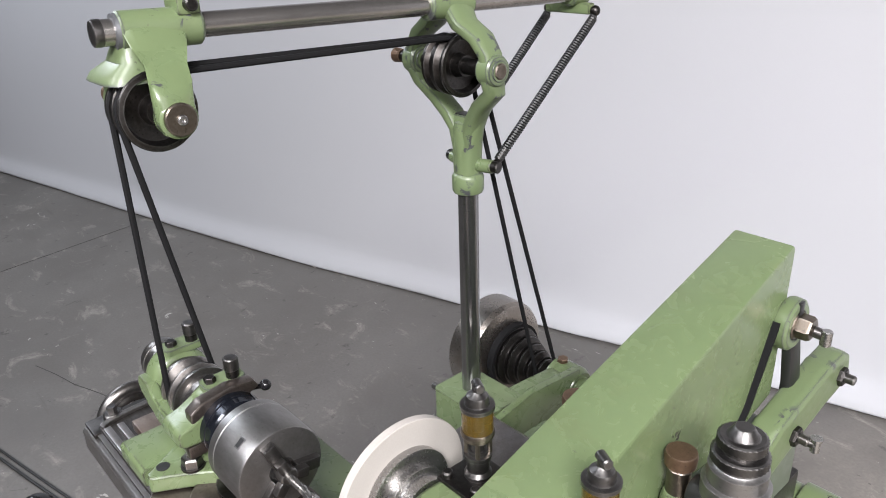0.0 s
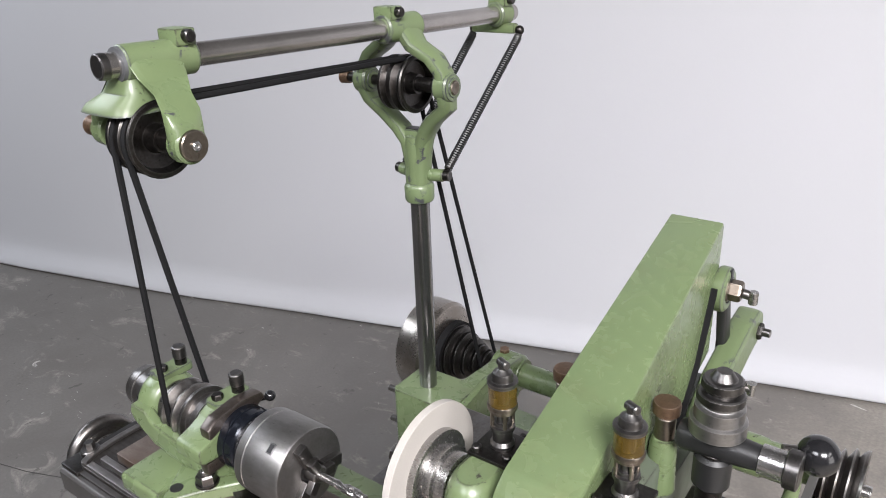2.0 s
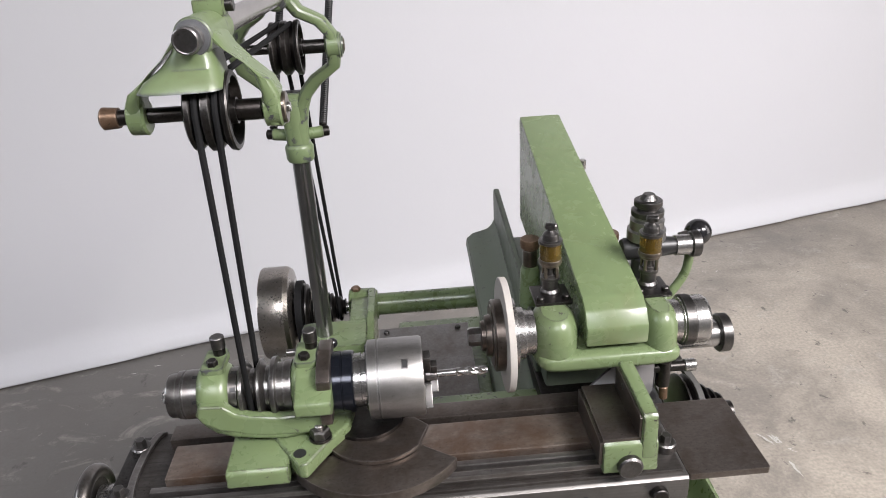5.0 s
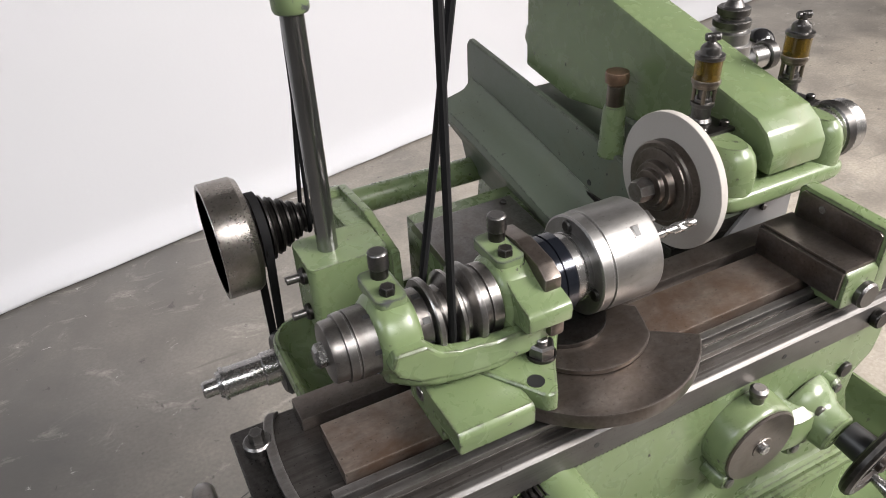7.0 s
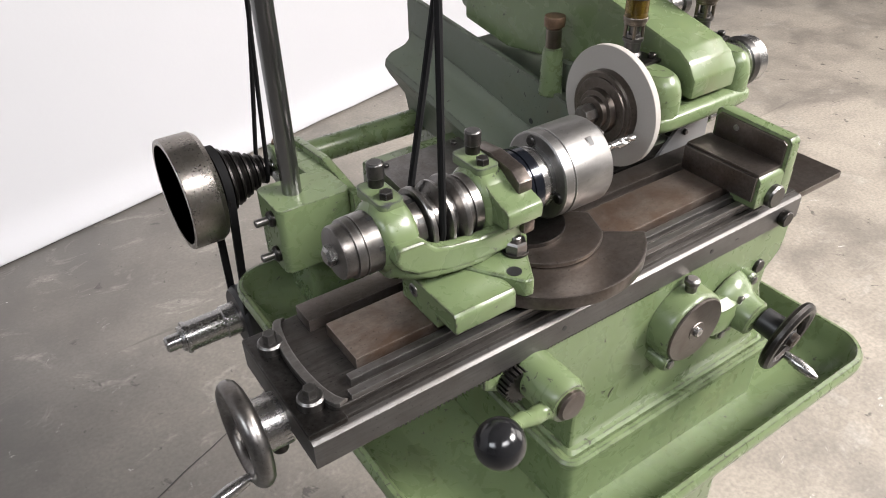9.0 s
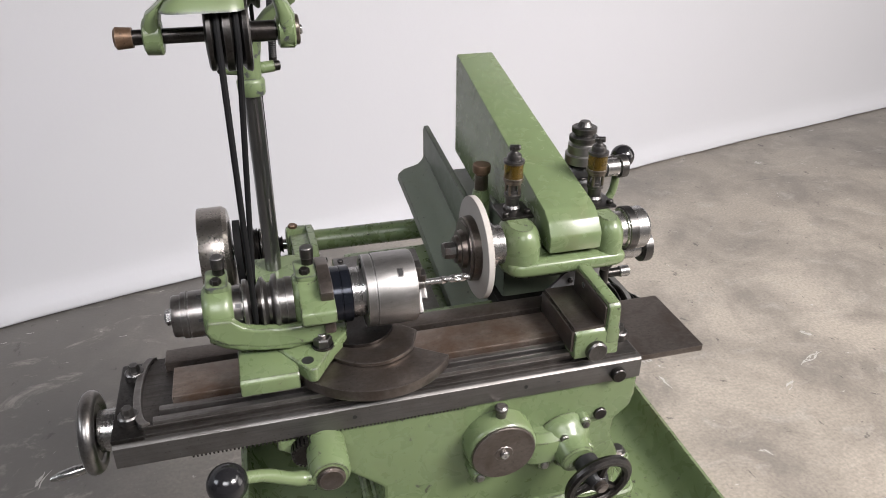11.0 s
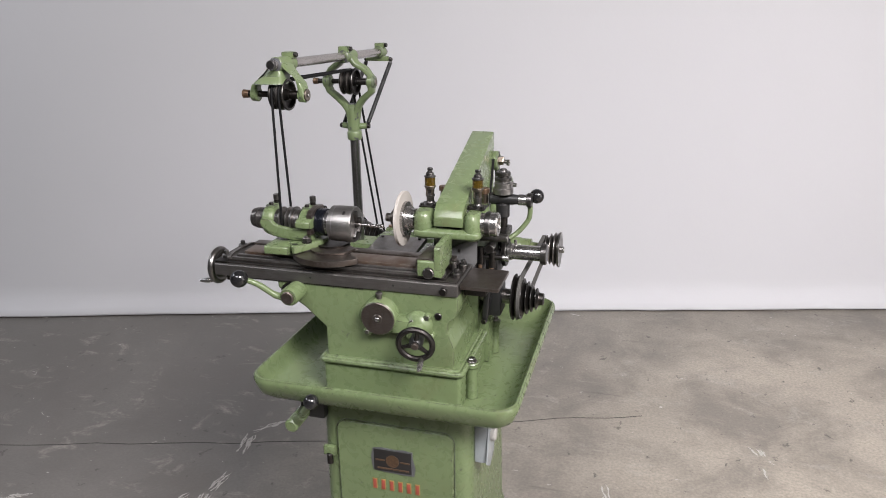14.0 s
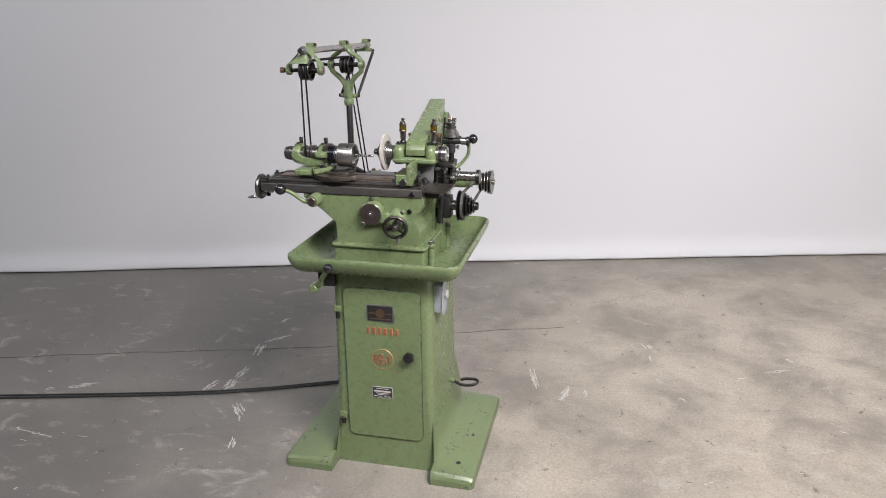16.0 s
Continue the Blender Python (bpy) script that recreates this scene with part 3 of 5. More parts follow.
    mp = part("maker_plate", prism(round_rect(-0.046, 0.032, 0.283, 0.327, 0.002), "y", -0.0952, -0.0930, 0.0004), PLATE_GREY, d, "small black plate with pale print")
    part("plate_field", box(-0.044, 0.030, -0.0958, -0.0950, 0.285, 0.325, 0), PLATE_BLACK, mp)
    for x0, x1, z in ((-0.030, 0.016, 0.320), (-0.038, 0.024, 0.3095), (-0.030, 0.018, 0.3015), (-0.024, 0.010, 0.2965), (-0.038, -0.010, 0.2895), (-0.002, 0.024, 0.2895)):
        part("plate_print", box(x0, x1, -0.0964, -0.0956, z - (0.0032 if z == 0.3095 else 0.0012), z + (0.0032 if z == 0.3095 else 0.0012), 0), PLATE_GREY, mp)
    hk = part("cable_eye", sweep(smooth_path([(0.178, 0.20, 0.225), (0.21, 0.19, 0.215), (0.235, 0.185, 0.212), (0.272, 0.19, 0.215), (0.285, 0.205, 0.222), (0.272, 0.222, 0.222), (0.235, 0.222, 0.220), (0.215, 0.215, 0.218)], 5), 0.006, 10), STEEL_DARK, c, "dark steel cable eye")
    part("cable_eye_root", rod((0.174, 0.20, 0.226), (0.196, 0.196, 0.220), 0.010), GREEN, c)
    sw = part("switch_box", box(0.176, 0.206, -0.055, 0.015, 0.615, 0.715, 0.006), CLEAR, c, "pale grey plastic switch wrapped in film")
    part("switch_knob", rod((0.206, -0.02, 0.675), (0.220, -0.02, 0.675), 0.016, 0.003), PLATE_GREY, sw)
    part("switch_film", prism([(-0.065, 0.62), (-0.03, 0.595), (0.012, 0.612), (0.022, 0.70), (0.0, 0.728), (-0.05, 0.72)], "x", 0.2065, 0.2085, 0.0006), CLEAR, sw)
    lv = part("brake_lever", sweep(smooth_path([(-0.188, -0.166, 0.745), (-0.200, -0.157, 0.730), (-0.215, -0.140, 0.715)], 4), [0.010] * 4 + [0.012] * 4 + [0.014], 12), GREEN, c, "green hand lever under the tray")
    part("lever_ball", ball((-0.144, -0.200, 0.806), 0.0165), BLACK, lv, "black ball knob")
    part("lever_stem", rod((-0.207, -0.152, 0.720), (-0.147, -0.198, 0.800), 0.0080), GREEN, lv)
    part("lever_boss", rod((-0.218, -0.165, 0.712), (-0.218, -0.06, 0.712), 0.016, 0.004), GREEN, lv)
    part("lever_bracket", box(-0.225, -0.165, -0.10, 0.02, 0.70, 0.765, 0.006), BLACK_PAINT, lv)


cabinet()


# ---- tray ----
def tray():
    t = thing("chip_tray", (0, 0.1, 0.76), "green painted sheet steel chip tray with rolled rim", "tray")

    def ring(o, z, r):
        return [(x, y, z) for x, y in round_rect(-0.316 + o, 0.290 - o, -0.172 + o, 0.450 - o, max(r - o, 0.006), 8)]

    part("pan", loft([ring(0.075, 0.757, 0.09), ring(0.030, 0.766, 0.06), ring(0.012, 0.782, 0.05), ring(0.004, 0.800, 0.05), ring(0.0, 0.812, 0.05), ring(0.0, 0.820, 0.05), ring(0.003, 0.825, 0.05), ring(0.008, 0.826, 0.05),
                      ring(0.012, 0.822, 0.05), ring(0.016, 0.808, 0.05), ring(0.026, 0.788, 0.055), ring(0.042, 0.778, 0.06), ring(0.075, 0.774, 0.07)]), GREEN, t)
    for x, y in ((0.168, -0.040), (0.168, 0.19)):
        part("clamp_bolt", hexnut((x, y, 0.864), Z, 0.0085, 0.007), STEEL_GREY, t)
        part("washer", rod((x, y, 0.861), (x, y, 0.8645), 0.0115), STEEL_GREY, t)
        part("bolt_lug", lathe([(0, 0.013), (0.072, 0.0125), (0.076, 0.0155), (0.084, 0.0160), (0.0865, 0.0140)], (x, y, 0.775), Z, 24), GREEN, t, "green bolt lug on the bed base")


tray()


# ---- bed ----
def bed():
    b = thing("machine_bed", (0, 0.05, 0.775), "green cast iron machine bed with a flanged base", "machine bed")
    prof = [(-0.152, 0.80), (-0.152, 0.930), (-0.20, 0.972), (-0.262, 1.012), (-0.262, 1.030), (0.150, 1.030), (0.150, 1.002), (0.146, 0.985), (0.128, 0.968), (0.126, 0.945), (0.140, 0.91), (0.140, 0.80)]
    part("body", prism(prof, "y", -0.086, 0.11, 0.004), GREEN, b)
    part("rear_body", box(-0.13, 0.15, 0.10, 0.36, 0.80, 0.99, 0.006), GREEN, b)
    part("base_flange", loft([[(x, y, z) for x, y in round_rect(-0.160 + o, 0.157 - o, -0.097 + o, 0.20 - o, 0.01)] for o, z in ((0, 0.774), (0, 0.848), (0.001, 0.858), (0.006, 0.863), (0.02, 0.864))]), GREEN, b)
    part("base_bead", sweep([(x, y, 0.8555) for x, y in round_rect(-0.162, 0.159, -0.099, 0.202, 0.012)], 0.0068, 10, closed=True), GREEN, b, "rounded bead along the base")
    g = part("gear_cover", lathe([(0, 0.0415), (0.020, 0.0405), (0.024, 0.0392), (0.0255, 0.0375)], (-0.020, -0.084, 0.974), (0, -1, -0.04), 48), GREEN, b, "round green gear cover")
    part("cover_disc", lathe([(0, 0.0372), (0.0025, 0.0372), (0.0035, 0.0360), (0.0035, 0.0105), (0.0042, 0.0100), (0.0042, 0.0)], (-0.020, -0.1085, 0.973), (0, -1, -0.04), 48), TABLE_BROWN, g, "brownish grey steel disc")
    part("cover_screw", lathe([(0, 0.0055), (0.003, 0.0055), (0.0042, 0.0042), (0.0042, 0.0018), (0.0030, 0.0)], (-0.020, -0.1125, 0.973), (0, -1, -0.04), 16), STEEL, g, "bright screw")
    for x in (-0.046, 0.032):
        part("cover_lug", lathe([(0, 0.0105), (0.022, 0.0100), (0.026, 0.0075), (0.026, 0.0)], (x, -0.082, 0.939), (0, -1, 0), 24), GREEN, g, "rounded green screw lug")
        part("cover_screw", lathe([(0, 0.005), (0.003, 0.005), (0.004, 0.0035), (0.004, 0)], (x, -0.107, 0.939), (0, -1, 0), 16), STEEL_GREY, g)
    part("oil_nipple", lathe([(0, 0.006), (0.008, 0.006), (0.010, 0.0075), (0.014, 0.0075), (0.016, 0.005)], (-0.020, -0.096, 1.0125), Z, 16), STEEL_GREY, g)
    x = part("gearbox", lathe([(0, 0.034), (0.008, 0.033), (0.016, 0.0285), (0.021, 0.0235), (0.026, 0.0215), (0.040, 0.0200), (0.042, 0.0175)], (0.062, -0.082, 0.958), (0.10, -1, -0.16), 32), GREEN, b)
    part("gearbox_neck", strap([(0.030, -0.090, 0.936, 0.026, 0.010), (0.032, -0.094, 0.944, 0.028, 0.016), (0.034, -0.095, 0.960, 0.028, 0.017), (0.036, -0.094, 0.972, 0.024, 0.015), (0.038, -0.090, 0.978, 0.018, 0.009)], 20, 0.8), GREEN, x, "cast neck between cover and gearbox")
    for dx, dz in ((0.022, 0.022), (-0.004, -0.030), (0.030, -0.020)):
        part("gearbox_lug", lathe([(0, 0.0085), (0.014, 0.0080), (0.0165, 0.0060), (0.0165, 0)], (0.062 + dx, -0.082, 0.958 + dz), (0, -1, 0), 18), GREEN, x)
        part("lug_screw", lathe([(0, 0.0045), (0.0025, 0.0045), (0.003, 0.0034), (0.003, 0)], (0.062 + dx, -0.0983, 0.958 + dz), (0, -1, 0), 14), STEEL_GREY, x)
    part("gearbox_screw", rod((0.055, -0.103, 0.972), (0.055, -0.110, 0.972), 0.0055), STEEL_GREY, x)
    part("bed_plug", rod((0.107, -0.085, 0.982), (0.107, -0.090, 0.982), 0.008), STEEL_DARK, b)
    # cross feed handwheel
    hp, ax = Vector((0.077, -0.150, 0.946)), Vector((0.10, -1, -0.16)).normalized()
    w = part("handwheel", sweep([along(hp, ax) @ Vector((0.0355 * math.cos(2 * math.pi * i / 40), 0.0355 * math.sin(2 * math.pi * i / 40), 0.004)) for i in range(40)], 0.0062, 10, closed=True), STEEL_DARK, b, "dark worn steel handwheel")
    part("handwheel_hub", lathe([(-0.026, 0.014), (-0.004, 0.015), (0.004, 0.013), (0.008, 0.010), (0.009, 0.0)], hp, ax, 24), BLACK_PAINT, w)
    for a in (80, 200, 320):
        part("handwheel_spoke", sweep([along(hp, ax) @ Vector((r * math.cos(radians(a)), r * math.sin(radians(a)), 0.002)) for r in (0.008, 0.02, 0.035)], [0.006, 0.0045, 0.0045], 8), STEEL_DARK, w)
    part("handwheel_nut", lathe([(0.008, 0.008), (0.013, 0.008), (0.0145, 0.006), (0.0145, 0)], hp, ax, 18), TABLE_BROWN, w)
    rim = hp + Vector((0.012, 0.002, -0.033))
    part("crank_handle", lathe([(0, 0.0035), (0.006, 0.0045), (0.020, 0.0065), (0.034, 0.0055), (0.042, 0.0025), (0.043, 0.0)], rim, (0.12, -1, -0.22), 16), STEEL, w, "bright turned crank handle")
    # table feed lever
    l = part("feed_lever", sweep(smooth_path([(-0.302, -0.160, 1.056), (-0.276, -0.145, 1.040), (-0.250, -0.132, 1.016), (-0.235, -0.128, 1.010), (-0.205, -0.126, 1.010)], 5), [0.0062] * 6 + [0.0068] * 5 + [0.0078] * 5 + [0.010] * 5, 12), GREEN, b, "green feed lever with black ball knob")
    part("lever_ball", ball((-0.308, -0.164, 1.057), 0.0188, 28), BLACK, l, "glossy black ball knob")
    part("lever_boss", lathe([(0, 0.021), (0.044, 0.021), (0.050, 0.018), (0.050, 0.0145)], (-0.213, -0.086, 1.012), (0, -1, 0), 32), GREEN, l)
    part("lever_cap", lathe([(0, 0.0145), (0.004, 0.0145), (0.006, 0.012), (0.006, 0)], (-0.213, -0.135, 1.012), (0, -1, 0), 28), TABLE_BROWN, l, "brown worn pivot cap")
    gear = part("pinion", lathe([(0, 0.0138), (0.020, 0.0138)], (-0.232, -0.078, 1.011), (0, -1, 0), 24), STEEL_DARK, b, "dark toothed pinion under the rack")
    for k in range(22):
        part("tooth", box(-0.0012, 0.0012, 0.0, 0.020, 0.0132, 0.0165, 0, None, Matrix.Translation((-0.232, -0.098, 1.011)) @ Matrix.Rotation(2 * math.pi * k / 22, 4, "Y")), STEEL_DARK, gear)


bed()


# ---- lower table ----
def slide():
    s = thing("table_slide", (-0.13, -0.03, 1.03), "dark steel longitudinal table slide with rack", "machine table")
    part("slide_body", prism([(-0.090, 1.030), (-0.090, 1.0545), (-0.087, 1.057), (0.040, 1.057), (0.040, 1.030)], "x", -0.415, 0.150, 0.0012), SLIDE, s)
    part("slide_top", box(-0.409, 0.146, -0.083, 0.034, 1.0565, 1.061, 0.0012), TABLE_SHADED, s)
    rack = bmesh.new()
    for i in range(72):
        x = -0.345 + i * 0.0040
        prism([(x, 1.0305), (x + 0.0030, 1.0305), (x + 0.0022, 1.0265), (x + 0.0008, 1.0265)], "y", -0.0885, -0.070, 0, rack)
    part("rack", rack, STEEL_DARK, s, "toothed rack")["kind"] = "stuff"
    part("end_plate", box(-0.416, -0.384, -0.086, 0.036, 1.0565, 1.0625, 0.002), STEEL_DARK, s)
    for x, y in ((-0.400, 0.012), (-0.400, -0.059), (0.138, 0.004), (0.138, -0.052)):
        n = part("clamp_nut", lathe([(0, 0.0105), (0.009, 0.0105), (0.0105, 0.009), (0.0105, 0.0)], (x, y, 1.0605), Z, 20), GUN, s)
        part("clamp_stud", hexnut((x, y, 1.070), Z, 0.0058, 0.009), GUN, n)
    for x in (-0.180, 0.010):
        part("face_hole", lathe([(0, 0.0024), (0.0004, 0.0024), (0.0004, 0)], (x, -0.0899, 1.0435), (0, -1, 0), 12), BLACK_PAINT, s)
    part("face_screw", knurl_band((0.120, -0.0898, 1.0415), (0, -1, 0), 0, 0.0085, 0.0085, 5, 30, 0.0004), STEEL_DARK, s)
    part("scratch_mark", box(0.046, 0.050, -0.0906, -0.0896, 1.0425, 1.0432, 0), BLACK_PAINT, s)
    # end handwheel
    c = Vector((-0.440, -0.026, 1.028))
    w = part("handwheel", sweep([c + Vector((-0.004, 0.036 * math.cos(2 * math.pi * i / 40), 0.036 * math.sin(2 * math.pi * i / 40))) for i in range(40)], 0.0080, 12, closed=True), STEEL_GREY, s, "worn steel handwheel on the table end")
    part("handwheel_web", lathe([(-0.004, 0.034), (0.0, 0.034), (0.0, 0.0), (-0.004, 0.0)], c, X, 32), STEEL_GREY, w)
    part("scale_drum", lathe([(0, 0.022), (0.024, 0.022), (0.025, 0.0205), (0.027, 0.0205), (0.028, 0.021), (0.034, 0.021)], c + Vector((0.003, 0, 0)), X, 36), STEEL, w, "bright graduated drum")
    for i in range(30):
        a = 2 * math.pi * i / 30
        part("graduation", box(0.020, 0.0255, -0.00018, 0.00018, 0.0214, 0.02215, 0, None, Matrix.Translation(c) @ Matrix.Rotation(a, 4, "X")), BLACK_PAINT, w)
    part("drum_screw", lathe([(0, 0.007), (0.012, 0.007)], c + Vector((0.020, 0, -0.021)), (0, 0, -1), 16), STEEL_DARK, w)
    part("crank_handle", lathe([(0, 0.003), (0.006, 0.0042), (0.022, 0.0062), (0.036, 0.0052), (0.046, 0.0022), (0.047, 0.0)], c + Vector((-0.006, -0.012, -0.033)), (-1, -0.12, -0.1), 16), STEEL, w, "bright turned crank handle")
    p = part("side_plate", prism(round_rect(0.152, 0.234, -0.083, 0.030, 0.003), "z", 1.046, 1.0535, 0.001), TABLE_BROWN, s, "flat brownish steel plate at the table end")
    part("plate_bracket", box(0.152, 0.20, -0.05, 0.02, 1.020, 1.046, 0.003), STEEL_DARK, s)


slide()


# ---- upper table ----
def upper_table():
    u = thing("swivel_table", (-0.13, -0.02, 1.061), "brown stained steel swivel table with long slots", "machine table")
    end = [(-0.386 - 0.012 * math.cos(radians(a)), -0.022 + 0.056 * math.sin(radians(a))) for a in range(-90, 91, 15)]
    part("base_plate", prism([(0.122, 0.034), (0.122, -0.078)] + end, "z", 1.0612, 1.0665, 0.001), TABLE_SHADED, u)
    part("end_lip", prism([(x, y) for x, y in end] + [(x + 0.0075, y * 0.97) for x, y in reversed(end)], "z", 1.0660, 1.0702, 0.0010), TABLE, u, "curved steel rim at the table end")
    part("rear_rail", box(-0.368, 0.118, 0.007, 0.032, 1.0660, 1.0780, 0.0015), TABLE_BROWN, u)
    part("centre_slab", box(-0.358, 0.074, -0.0525, -0.003, 1.0660, 1.0780, 0.0012), RUSTY, u, "rusty brown raised slab")
    part("front_rail", box(-0.370, 0.118, -0.0650, -0.0575, 1.0660, 1.0740, 0.0012), TABLE, u)
    part("front_rail", box(-0.376, 0.118, -0.0775, -0.0695, 1.0660, 1.0712, 0.0012), TABLE, u)


upper_table()


# ---- workhead ----
AX = (-0.345, -0.012, 1.147)


def workhead():
    w = thing("workhead", (-0.26, -0.01, 1.078), "green workhead with a steel spindle and belt pulley", "workhead")
    part("clamp_block", prism([(-0.060, 1.0780), (-0.060, 1.0885), (-0.085, 1.0885), (-0.085, 1.1030), (-0.082, 1.1065), (-0.012, 1.1065), (-0.008, 1.102), (-0.008, 1.0780)], "x", -0.289, -0.231, 0.0018), GREEN, w)
    part("block_ring", lathe([(0, 0.0034), (0.0012, 0.0034), (0.0016, 0.0048), (0.0010, 0.0060), (0, 0.0062)], (-0.2885, -0.026, 1.0945), (-1, 0, 0), 24), STEEL_GREY, w, "pale steel ring round a hole")
    part("block_hole", lathe([(0, 0.004), (0.0004, 0.004), (0.0004, 0)], (-0.289, -0.026, 1.0945), (-1, 0, 0), 12), BLACK_PAINT, w)
    arc = lambda r, a0, a1, step: [(-0.150 + r * math.cos(radians(a)), -0.019 + r * math.sin(radians(a))) for a in range(a0, a1, step)]
    sec = part("swivel_sector", prism(arc(0.0935, 214, 328, 3) + arc(0.040, 326, 214, -8), "z", 1.0785, 1.0915, 0.0014), TABLE_BROWN, w, "dark brown steel swivel sector")
    part("sector_disc", prism(arc(0.055, 206, 322, 4) + [(-0.098, -0.026), (-0.112, -0.012), (-0.150, -0.004), (-0.196, -0.010)], "z", 1.0919, 1.0965, 0.0012), TABLE_BROWN, sec)
    part("sector_core", lathe([(0, 0.038), (0.022, 0.038)], (-0.160, -0.006, 1.0785), Z, 32), STEEL_DARK, sec)
    part("flange", prism([(-0.262, -0.004), (-0.258, -0.030), (-0.246, -0.046), (-0.222, -0.084), (-0.214, -0.086), (-0.196, -0.056), (-0.176, -0.030), (-0.172, -0.004), (-0.180, 0.022), (-0.250, 0.022)], "z", 1.0925, 1.1095, 0.0034, seg=3), GREEN, w)
    part("flange_hole", lathe([(0, 0.0062), (0.0005, 0.0062), (0.0005, 0)], (-0.221, -0.069, 1.1094), Z, 20), BLACK_PAINT, w)
    nb = part("flange_nut", lathe([(0, 0.0110), (0.0025, 0.0110)], (-0.203, -0.048, 1.1093), Z, 24), STEEL_DARK, w)
    part("nut_head", hexnut((-0.203, -0.048, 1.1118), Z, 0.0098, 0.0095), GUN, nb, "dull hexagon nut")
    part("stud_end", lathe([(0, 0.0046), (0.0028, 0.0046), (0.0038, 0.0036), (0.0038, 0)], (-0.203, -0.048, 1.1212), Z, 18), STEEL_GREY, nb)
    # casting that carries both bearings
    yoke = []
    for x, y, z, ry, rz in ((-0.314, -0.014, 1.134, 0.022, 0.015), (-0.300, -0.016, 1.130, 0.030, 0.013), (-0.284, -0.016, 1.123, 0.032, 0.009), (-0.262, -0.016, 1.118, 0.032, 0.0065), (-0.236, -0.016, 1.116, 0.032, 0.0075), (-0.216, -0.014, 1.119, 0.030, 0.012), (-0.196, -0.012, 1.121, 0.028, 0.014)):
        ring = []
        for k in range(24):
            a = 2 * math.pi * (k + 0.5) / 24
            u, v = math.cos(a), math.sin(a)
            ring.append((x, y + ry * abs(u) ** 0.55 * (1 if u > 0 else -1), z + rz * abs(v) ** 0.55 * (1 if v > 0 else -1)))
        yoke.append(ring)
    part("yoke", loft(yoke), GREEN, w)
    part("front_web", prism([(-0.312, 1.156), (-0.3165, 1.146), (-0.312, 1.137), (-0.298, 1.127), (-0.268, 1.1185), (-0.250, 1.1160), (-0.225, 1.1155), (-0.202, 1.1155), (-0.196, 1.122), (-0.194, 1.148), (-0.204, 1.147), (-0.215, 1.1370), (-0.240, 1.1370), (-0.266, 1.1405), (-0.280, 1.1450), (-0.290, 1.155)], "y", -0.0485, -0.0365, 0.0034, seg=3), GREEN, w)
    part("web", strap([(-0.236, -0.014, 1.100, 0.024, 0.028), (-0.236, -0.014, 1.112, 0.020, 0.026), (-0.236, -0.014, 1.122, 0.018, 0.024)]), GREEN, w)

    def bearing(x0, x1, r):
        n = x1 - x0
        return lathe([(0, r - 0.009), (0.002, r - 0.004), (0.006, r - 0.0008), (0.010, r), (n - 0.010, r), (n - 0.006, r - 0.0008), (n - 0.002, r - 0.004), (n, r - 0.009)], (x0, AX[1], AX[2]), X, 40)

    part("bearing_housing", bearing(-0.318, -0.286, 0.0300), GREEN, w)
    part("bearing_housing", bearing(-0.228, -0.192, 0.0300), GREEN, w)
    # split lugs of the front bearing
    part("clamp_lug", prism([(-0.006, 1.1770), (-0.022, 1.1755), (-0.034, 1.168), (-0.046, 1.1625), (-0.058, 1.1590), (-0.061, 1.1560), (-0.061, 1.1450), (-0.057, 1.1420), (-0.030, 1.1400), (-0.010, 1.150)], "x", -0.222, -0.187, 0.0028), GREEN, w)
    part("lug_hole", lathe([(0, 0.003), (0.0004, 0.003), (0.0004, 0)], (-0.197, -0.0602, 1.153), (0, -1, 0), 12), BLACK_PAINT, w)
    part("under_lug", box(-0.200, -0.188, -0.054, -0.020, 1.127, 1.140, 0.003), TABLE_BROWN, w, "brown lower clamp lug")
    part("cap_bar", prism([(-0.047, 1.162), (-0.047, 1.172), (-0.036, 1.179), (-0.008, 1.183), (0.016, 1.180), (0.020, 1.172), (0.010, 1.168), (-0.014, 1.172), (-0.032, 1.162)], "x", -0.201, -0.1875, 0.002), TABLE_BROWN, w, "brown steel clamp bar")
    part("bar_hole", lathe([(0, 0.0032), (0.0004, 0.0032), (0.0004, 0)], (-0.195, -0.0462, 1.169), (0, -1, 0), 12), BLACK_PAINT, w)
    for x in (-0.301, -0.212):
        part("housing_boss", prism(round_rect(x - 0.011, x + 0.011, -0.024, 0.016, 0.006), "z", 1.172, 1.1800, 0.0015), GREEN_WORN, w)
    for x, y in ((-0.298, 0.006), (-0.208, 0.005)):
        o = part("oil_pin", rod((x, y, 1.179), (x, y, 1.190), 0.0062), STEEL_DARK, w)
        part("oil_pin_top", knurl_band((x, y, 1.1865), Z, 0, 0.0135, 0.0066, 6, 28, 0.0005), GUN, o)
    for x, y in ((-0.301, -0.014), (-0.213, -0.015)):
        part("cap_screw", hexnut((x, y, 1.1795), Z, 0.0056, 0.006), STEEL_DARK, w)
    part("stop_ball", ball((-0.190, 0.027, 1.168), 0.0055, 14), BLACK, w)
    part("stop_stem", rod((-0.200, 0.016, 1.165), (-0.191, 0.025, 1.1675), 0.0025), STEEL_DARK, w)
    # spindle
    sp = part("spindle_cap", lathe([(-0.003, 0.010), (-0.002, 0.0205), (0.000, 0.0215), (0.007, 0.0215), (0.0075, 0.0235), (0.0130, 0.0240), (0.0135, 0.0228), (0.0145, 0.0228), (0.015, 0.0240), (0.0320, 0.0240)], AX, X, 40), STEEL_GREY, w, "ribbed steel spindle cap")
    part("spindle_nut", lathe([(-0.010, 0.0), (-0.010, 0.006), (-0.008, 0.0085), (-0.002, 0.0085)], AX, X, 6), STEEL, sp)
